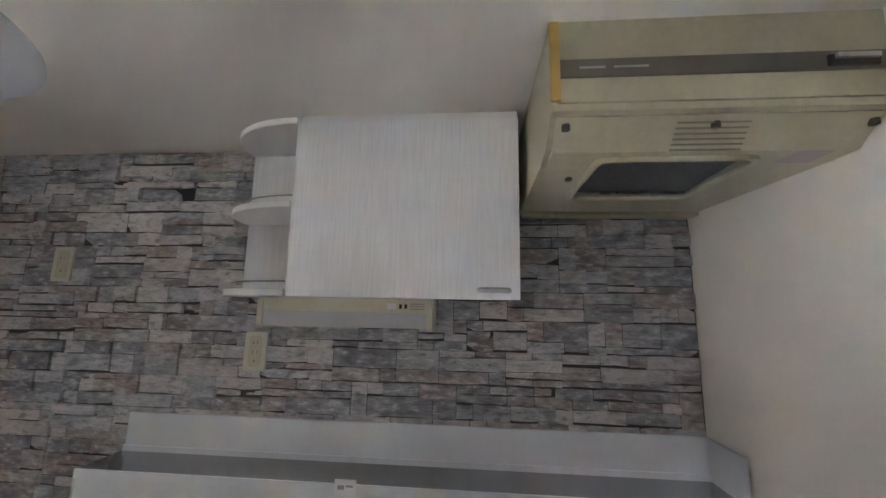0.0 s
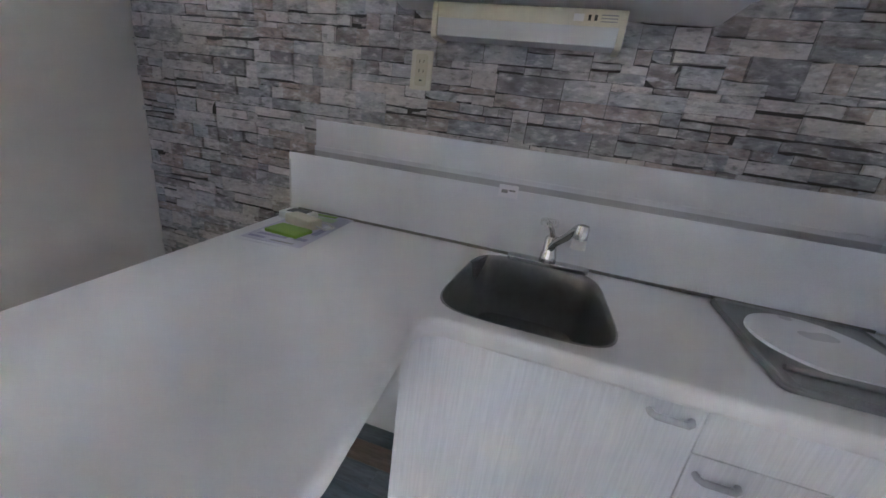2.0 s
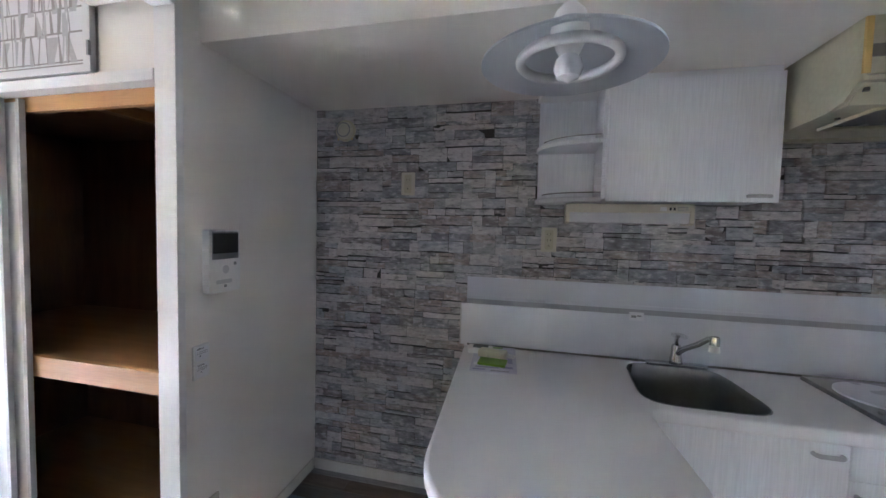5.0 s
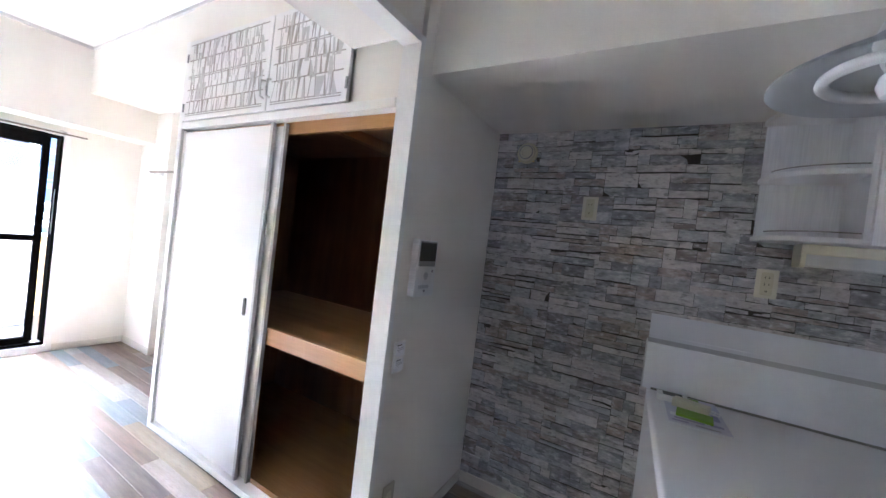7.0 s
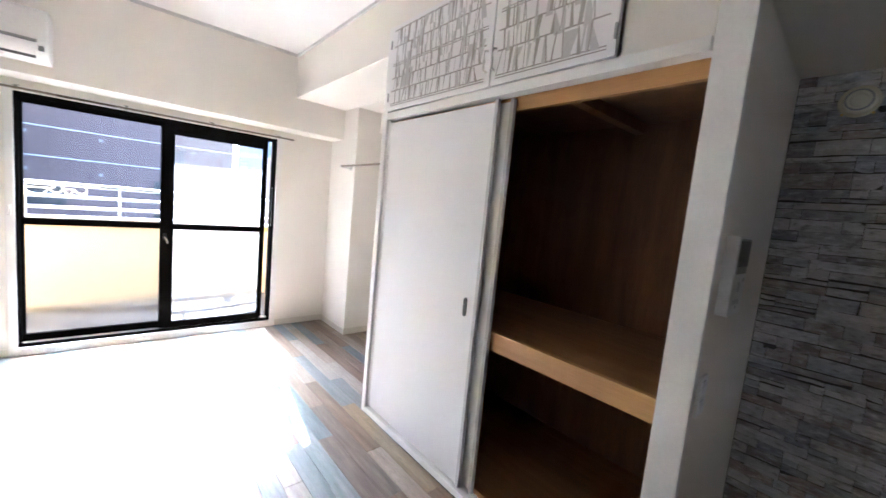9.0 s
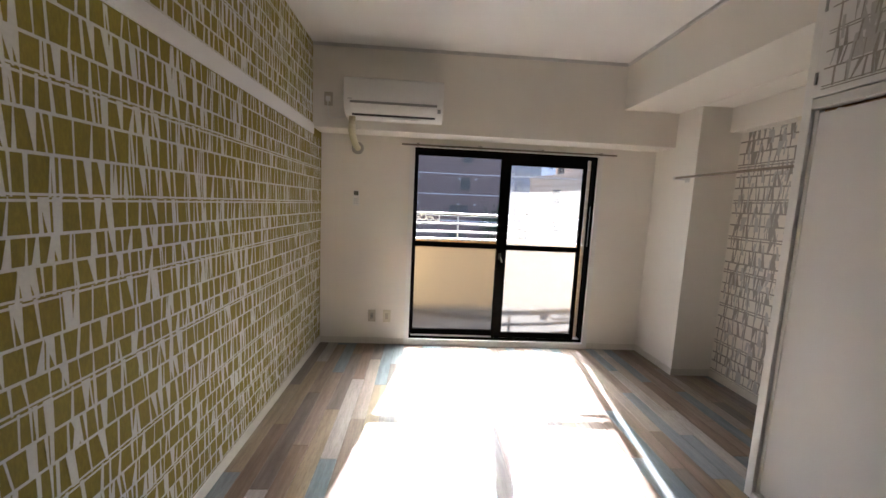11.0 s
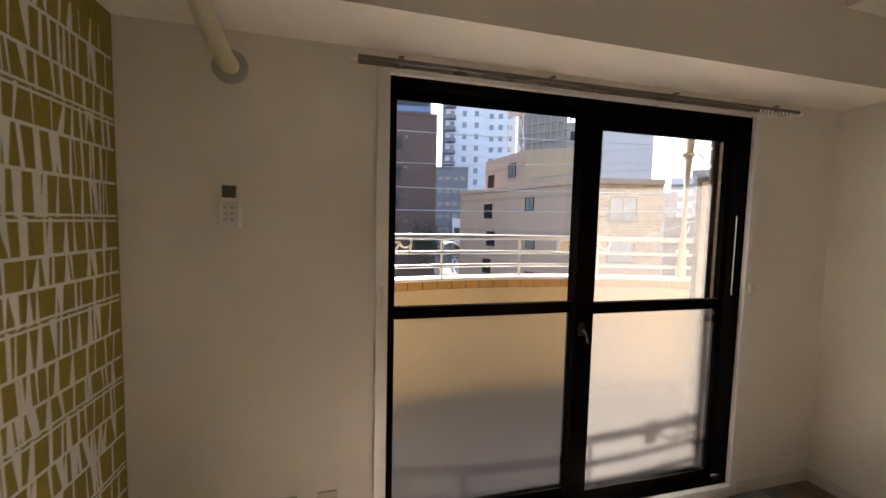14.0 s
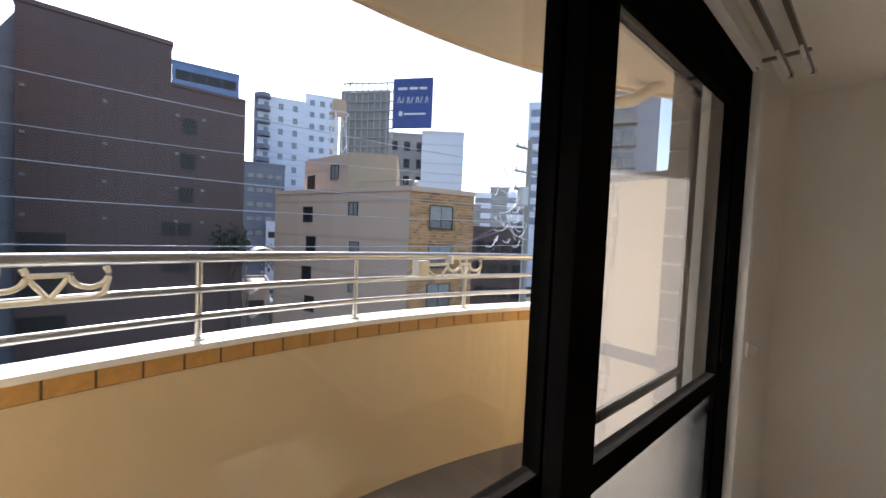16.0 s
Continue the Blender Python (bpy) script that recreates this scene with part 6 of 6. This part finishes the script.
for k in range(8):
    facade_window(tower, ta, tc, 0.08, ttop - 6.5 - 3.2 * k, 1.5, 1.5, HAZE_TINT_GLASS, 0, False)
box_block("brown_row", "low brown building behind the utility pole", 43.5, 51.5, 48, 8, 1.2, BROWN, 3, 4, DARK_GLASS, 1.0, 1.2, 2.9)
box_block("street_shop", "low dark roofed building by the street", 5.5, 14.5, 44, 8, -8.2, CONCRETE, 1, 3, DARK_GLASS, 1.6, 1.4)
box_block("facing_house", "tall brown ribbed neighbour close to the street", -46, -12.1, 30, 9, 27.0, BROWN_PALE, 0, 0, DARK_GLASS, 1.2, 1.3, 3.0)


def utility_pole():
    p = thing("utility_pole", "grey concrete utility pole with transformer and crossarms", "utility pole")
    c = spot(51.3, 20)
    top = high(14.2, 20)
    part("shaft", cyl(bmesh.new(), (c.x, c.y, GROUND), (c.x, c.y, top), 0.2, 0.13, seg=14), CONCRETE, p, smooth=True)
    for z in (top - 0.5, top - 1.7, top - 2.6, top - 3.6):
        part("crossarm", one_box(c.x - 0.05, c.x + 0.05, c.y - 1.1, c.y + 0.9, z - 0.05, z + 0.05), METAL_GREY, p)
        for k in range(4):
            y = c.y - 1.0 + 0.55 * k
            part("insulator", lathe(bmesh.new(), [(0.0005, 0), (0.06, 0.0), (0.04, 0.06), (0.06, 0.1), (0.03, 0.16), (0.0005, 0.17)], (c.x, y, z + 0.05), 10), METAL_WHITE, p, smooth=True)
    part("transformer", cyl(bmesh.new(), (c.x + 0.1, c.y - 0.55, top - 3.4), (c.x + 0.1, c.y - 0.55, top - 2.5), 0.3, seg=16), METAL_WHITE, p, "pale transformer drum", smooth=True)
    rng = random.Random(5)
    for k in range(26):
        a = Vector((c.x + rng.uniform(-0.3, 0.5), c.y - rng.uniform(0.1, 2.6), top - rng.uniform(2.0, 5.2)))
        b = a + Vector((rng.uniform(-0.2, 0.3), -rng.uniform(0.3, 1.2), rng.uniform(-0.6, 0.5)))
        m = (a + b) / 2 + Vector((0.1, 0, -rng.uniform(0.15, 0.5)))
        pts = [a.lerp(m, t / 4).lerp(m.lerp(b, t / 4), t / 4) for t in range(5)]
        part("jumper_cable", tube(bmesh.new(), pts, 0.028, 6), METAL_WHITE, p)
    # lines running past the balcony
    w = thing("overhead_wires", "thin overhead wires slung between street poles", "wires")
    for z0, z1, z2, x in ((5.4, 5.5, 5.0, -19.0), (3.15, 2.95, 2.95, -19.0), (1.9, 1.9, 2.2, -19.0), (0.62, 0.62, 1.0, -19.0), (4.6, 4.4, 4.4, -23.0)):
        pts = []
        for k in range(41):
            s = k / 40
            y = -26 + (c.y + 26) * s
            pts.append((x + (c.x - x) * s ** 3, y, (1 - s) ** 2 * (z0 + 0.5) + 2 * s * (1 - s) * (z1 - 0.45) + s ** 2 * z2))
        part("wire", tube(bmesh.new(), pts, 0.017, 6), CABLE, w)
    for az, el, az2, el2 in ((14, -9.5, 50, 2.0), (20, -11, 50, 3.2), (24, -14, 50, 0.5)):
        a, b = spot(az, 24, high(el, 24)), spot(az2, 20, high(el2, 20))
        part("wire", tube(bmesh.new(), [a.lerp(b, k / 10) - Vector((0, 0, 0.35 * math.sin(math.pi * k / 10))) for k in range(11)], 0.013, 6), CABLE, w)


utility_pole()


def tree(az, d, height, spread, seed):
    rng = random.Random(seed)
    c = spot(az, d)
    t = thing("street_tree", "dark evergreen street tree beside the brown building", "tree", "street trees")
    trunk = bmesh.new()
    cyl(trunk, (c.x, c.y, GROUND), (c.x, c.y, GROUND + height * 0.75), 0.22, 0.1, seg=10)
    for k in range(8):
        a = rng.uniform(0, 6.28)
        z = GROUND + height * rng.uniform(0.55, 0.75)
        cyl(trunk, (c.x, c.y, z), (c.x + math.cos(a) * spread * 0.6, c.y + math.sin(a) * spread * 0.6, z + height * 0.18), 0.07, 0.02, seg=6)
    part("trunk", trunk, BARK, t)
    crown = bmesh.new()
    for k in range(900):
        a, r = rng.uniform(0, 6.28), spread * rng.random() ** 0.5
        z = GROUND + height * 0.83 + rng.gauss(0, height * 0.07)
        o = Vector((c.x + math.cos(a) * r, c.y + math.sin(a) * r, z))
        q = Euler((rng.uniform(0, 6.28), rng.uniform(0, 6.28), 0)).to_matrix()
        s = rng.uniform(0.10, 0.28)
        vs = [crown.verts.new(o + q @ Vector(p) * s) for p in ((-1, 0, 0), (0, -0.4, 0.1), (1, 0, 0), (0, 0.4, 0.1))]
        crown.faces.new(vs)
    part("crown", crown, LEAF, t)


tree(9.6, 37, 11.4, 1.5, 1)
tree(15.2, 52, 9.0, 1.8, 2)


def parked_car(az, d, turn, material, label, long=4.2):
    c = spot(az, d)
    v = thing("parked_car", label, "car", "parked cars")
    xz = Matrix(((1, 0, 0, 0), (0, 0, 1, 0), (0, 1, 0, 0), (0, 0, 0, 1)))
    h = long / 2
    prof = [(-h, 0.35), (h, 0.35), (h, 0.75), (h - 0.7, 0.92), (h - 1.3, 1.42), (-h + 0.9, 1.48), (-h + 0.15, 1.0), (-h, 0.8)]
    part("body", prism(bmesh.new(), prof, -0.8, 0.8, xz, bevel=0.06), material, v, smooth=True)
    glass = [(h - 0.85, 0.95), (h - 1.32, 1.36), (-h + 0.95, 1.40), (-h + 0.35, 1.0)]
    part("side_glass", prism(bmesh.new(), glass, -0.815, 0.815, xz), DARK_GLASS, v)
    for x in (-h + 0.8, h - 0.8):
        for y in (-0.75, 0.75):
            w = part("tyre", cyl(bmesh.new(), (x, y - 0.1, 0.32), (x, y + 0.1, 0.32), 0.32, seg=18), BLACK, v)
            part("rim", cyl(bmesh.new(), (x, y - 0.11, 0.32), (x, y + 0.11, 0.32), 0.19, seg=12), METAL_GREY, w)
    v.matrix_world = pose(c.x, c.y, GROUND, 0, 0, turn)


CAR_WHITE = mat("white_car_paint", (0.72, 0.72, 0.73), 0.25, grain=2, var=0.03, relief=0.0, coat=0.5)
CAR_DARK = mat("dark_car_paint", (0.03, 0.035, 0.05), 0.25, grain=2, var=0.05, relief=0.0, coat=0.5)
parked_car(-3.4, 36, 85, CAR_WHITE, "white small car parked before the brown building")
parked_car(0.6, 36, 92, CAR_DARK, "dark car parked before the brown building")
parked_car(13.2, 60, 30, CAR_WHITE, "white van parked on the street", 4.8)
parked_car(17.0, 57, 40, CAR_WHITE, "white car parked along the street")


def canopy():
    k = thing("street_canopy", "pale curved canopy roof over the street corner", "canopy")
    c = spot(13.0, 46)
    for j, z in enumerate((high(-3.6, 46), high(-8.5, 46), high(-11.2, 46))):
        bm = bmesh.new()
        pts = [(c.x + 1.0 * j, c.y - 1.6 + 3.2 * i / 10, z + 0.7 * math.sin(math.pi * i / 10)) for i in range(11)]
        rows = [[bm.verts.new((x + dx, y, zz)) for x, y, zz in pts] for dx in (0, 2.2)] + [[bm.verts.new((x + dx, y, zz - 0.1)) for x, y, zz in pts] for dx in (2.2, 0)]
        for r in range(4):
            a, b = rows[r], rows[(r + 1) % 4]
            for i in range(10):
                bm.faces.new((a[i], a[i + 1], b[i + 1], b[i]))
        part("roof_sheet", bm, METAL_WHITE, k)
        for y in (-1.5, 1.5):
            part("post", cyl(bmesh.new(), (c.x + 1.0 * j + 1, c.y + y, GROUND), (c.x + 1.0 * j + 1, c.y + y, z + 0.1), 0.06, seg=8), METAL_GREY, k)


canopy()


# ---- pieces: floor planks, wall stones, balcony tiles ----
floor = bpy.data.objects["floor"]
plank_cache = {}


def plank_mesh(length, width):
    key = (round(length, 3), round(width, 3))
    if key not in plank_cache:
        bm = bmesh.new()
        g, c = 0.0009, 0.0012
        ring0 = [bm.verts.new((x, y, -0.004)) for x, y in ((g, g), (length - g, g), (length - g, width - g), (g, width - g))]
        ring1 = [bm.verts.new((x, y, -c * 0.6)) for x, y in ((g, g), (length - g, g), (length - g, width - g), (g, width - g))]
        ring2 = [bm.verts.new((x, y, 0.0)) for x, y in ((g + c, g + c), (length - g - c, g + c), (length - g - c, width - g - c), (g + c, width - g - c))]
        for a, b in ((ring0, ring1), (ring1, ring2)):
            for i in range(4):
                bm.faces.new((a[i], a[(i + 1) % 4], b[(i + 1) % 4], b[i]))
        bm.faces.new(ring2)
        plank_cache[key] = mesh_of("plank", bm, PLANK)
    return plank_cache[key]


def lay_planks():
    rng = random.Random(12)
    W, L = 0.0905, 0.92
    y, row = GY, 0
    while y < 0.0:
        w = min(W, -y)
        x = XW - (0.23 * row * 1.7 + rng.uniform(0, 0.12)) % L
        while x < KXF:
            a, b = max(x, XW), min(x + L, KXF)
            inside = not (y > -0.9 and a > -1.75 and b < -0.1)
            if b - a > 0.02 and inside and w > 0.01:
                ob = new("plank", plank_mesh(b - a, w))
                ob.location = (a, y, 0.0)
                ob.parent = floor
            x += L
        y += W
        row += 1


lay_planks()
wall_back = bpy.data.objects["wall_back"]


def frustum(bm, x0, x1, z0, z1, depth, skew, inset):
    """One stone face standing proud of the wall, its face a little tilted."""
    wob = lambda k: (skew[k] - 0.0015) * 1.6
    m = x0 + (x1 - x0) * (0.3 + skew[0] * 130)
    edge = ((x0, z0 + wob(0)), (m, z0 - wob(2)), (x1, z0 + wob(1)), (x1, z1 + wob(3)), (m, z1 - wob(1)), (x0, z1 + wob(2)))
    tilt = (skew[0], (skew[0] + skew[1]) / 2, skew[1], skew[2], skew[3], skew[3])
    b = [bm.verts.new((x, 0.0, z)) for x, z in edge]
    f = [bm.verts.new((x + (inset if i in (0, 5) else -inset if i in (2, 3) else 0), -depth + s, z + (inset * 0.5 if i < 3 else -inset))) for i, ((x, z), s) in enumerate(zip(edge, tilt))]
    for i in range(6):
        bm.faces.new((b[i], b[(i + 1) % 6], f[(i + 1) % 6], f[i]))
    bm.faces.new(f)


def stone_wall():
    # Printed stone wallpaper, its drawn stones built here as relief.
    rng = random.Random(34)
    joint = structure("wall_stone", one_box(0.0, KX, -0.0035, -0.0005, 0.0, KITCHEN_SOFFIT), STONE_JOINT, "grey and brown stone-pattern wallpaper on the kitchen wall")
    rest = bmesh.new()
    count, z = 0, 0.003
    while z < KITCHEN_SOFFIT - 0.02:
        z1 = min(z + rng.uniform(0.085, 0.15), KITCHEN_SOFFIT - 0.001)
        if KITCHEN_SOFFIT - z1 < 0.03:
            z1 = KITCHEN_SOFFIT - 0.001
        x = 0.002
        while x < KX - 0.004:
            x1 = min(x + rng.uniform(0.14, 0.42), KX - 0.002)
            if KX - x1 < 0.06:
                x1 = KX - 0.002
            cuts = [z]
            while z1 - cuts[-1] > 0.018:
                step = rng.choice((0.022, 0.028, 0.034, 0.040, 0.046, 0.060))
                cuts.append(z1 if z1 - cuts[-1] - step < 0.018 else cuts[-1] + step)
            for a, b in zip(cuts, cuts[1:]):
                p = x
                while p < x1 - 0.001:
                    w = rng.choice((0.05, 0.08, 0.11, 0.15, 0.20))
                    q = x1 if x1 - p - w < 0.04 else p + w
                    depth = rng.choice((0.006, 0.007, 0.008, 0.009, 0.011, 0.014, 0.018))
                    # Wider low gaps bare the dark backing as shadow under some stones.
                    low = rng.choice((0.0002, 0.0003, 0.0003, 0.0004, 0.0006, 0.0008, 0.002, 0.003, 0.0045, 0.006)) if b - a > 0.019 else 0.0003
                    skew = [rng.uniform(0, 0.003) for _ in range(4)]
                    hidden = a < 0.84 and p > 0.95 or (b > 1.53 and 1.47 < p and q < 2.05) or (p > 2.09 and a > 1.80) or (a > 0.86 and b < 1.03 and p > 0.9)
                    if count < 300 and not hidden and 1.0 < a < 1.95:
                        bm = bmesh.new()
                        frustum(bm, p + 0.0004, q - 0.0004, a + low, b - 0.0004, depth, skew, 0.0009)
                        bmesh.ops.recalc_face_normals(bm, faces=bm.faces)
                        part("stone", bm, STONE, joint)
                        count += 1
                    else:
                        frustum(rest, p + 0.0004, q - 0.0004, a + low, b - 0.0004, depth, skew, 0.0009)
                    p = q
            x = x1
        z = z1
    bmesh.ops.recalc_face_normals(rest, faces=rest.faces)
    r = part("stones", rest, STONE_REST, joint, "remaining stone shapes of the wallpaper pattern")
    tagged(r, kind="stuff")


stone_wall()
TILE = mat("orange_brown_glazed_tile", (0.60, 0.33, 0.10), 0.55, grain=60, stains=9.0, var=0.22, relief=0.2, jitter=True)


def tile_course(parent_name, radius, z0, z1, thick, step):
    """A course of edge tiles following the balcony's curve."""
    parent = bpy.data.objects[parent_name]
    y = BY0 + 0.15
    me = mesh_of("tile", one_box(-thick, 0.0, 0.0035, step - 0.0035, 0.0, z1 - z0, bevel=0.002), TILE)
    while y < BY1 - 0.35 - step:
        dy = step * math.sqrt(1 - ((y - BC[1]) / radius) ** 2)
        a, b = arc(radius, y, y + dy, 1)
        ob = new("tile", me)
        ob.parent = parent
        ob.matrix_basis = Matrix.Translation((a.x, a.y, z0)) @ Matrix.Rotation(math.atan2(b.y - a.y, b.x - a.x) - math.pi / 2, 4, "Z")
        y += dy


part("grout_band", band(BR - 0.006, BR - 0.001, BY0 + 0.1, BY1 - 0.31, 0.850, 0.911), GROUT_DARK, bpy.data.objects["balcony_parapet"], "dark tile joints")
tile_course("balcony_parapet", BR - 0.008, 0.852, 0.910, 0.012, 0.118)


def reveal_tiles():
    """Stacked facing tiles on the outer window reveal."""
    parent = bpy.data.objects["wall_facade"]
    me = mesh_of("tile", one_box(XW - 0.227, XW - 0.112, 0.0, 0.012, 0.003, 0.092, bevel=0.002), TILE_BROWN)
    for k in range(26):
        ob = new("tile", me)
        ob.parent = parent
        ob.location = (0, WIN[1] + 0.001, -0.02 + 0.095 * k)


TILE_BROWN = mat("brown_glazed_facade_tile", (0.30, 0.19, 0.10), 0.45, grain=60, stains=8.0, var=0.22, relief=0.15, jitter=True)
reveal_tiles()
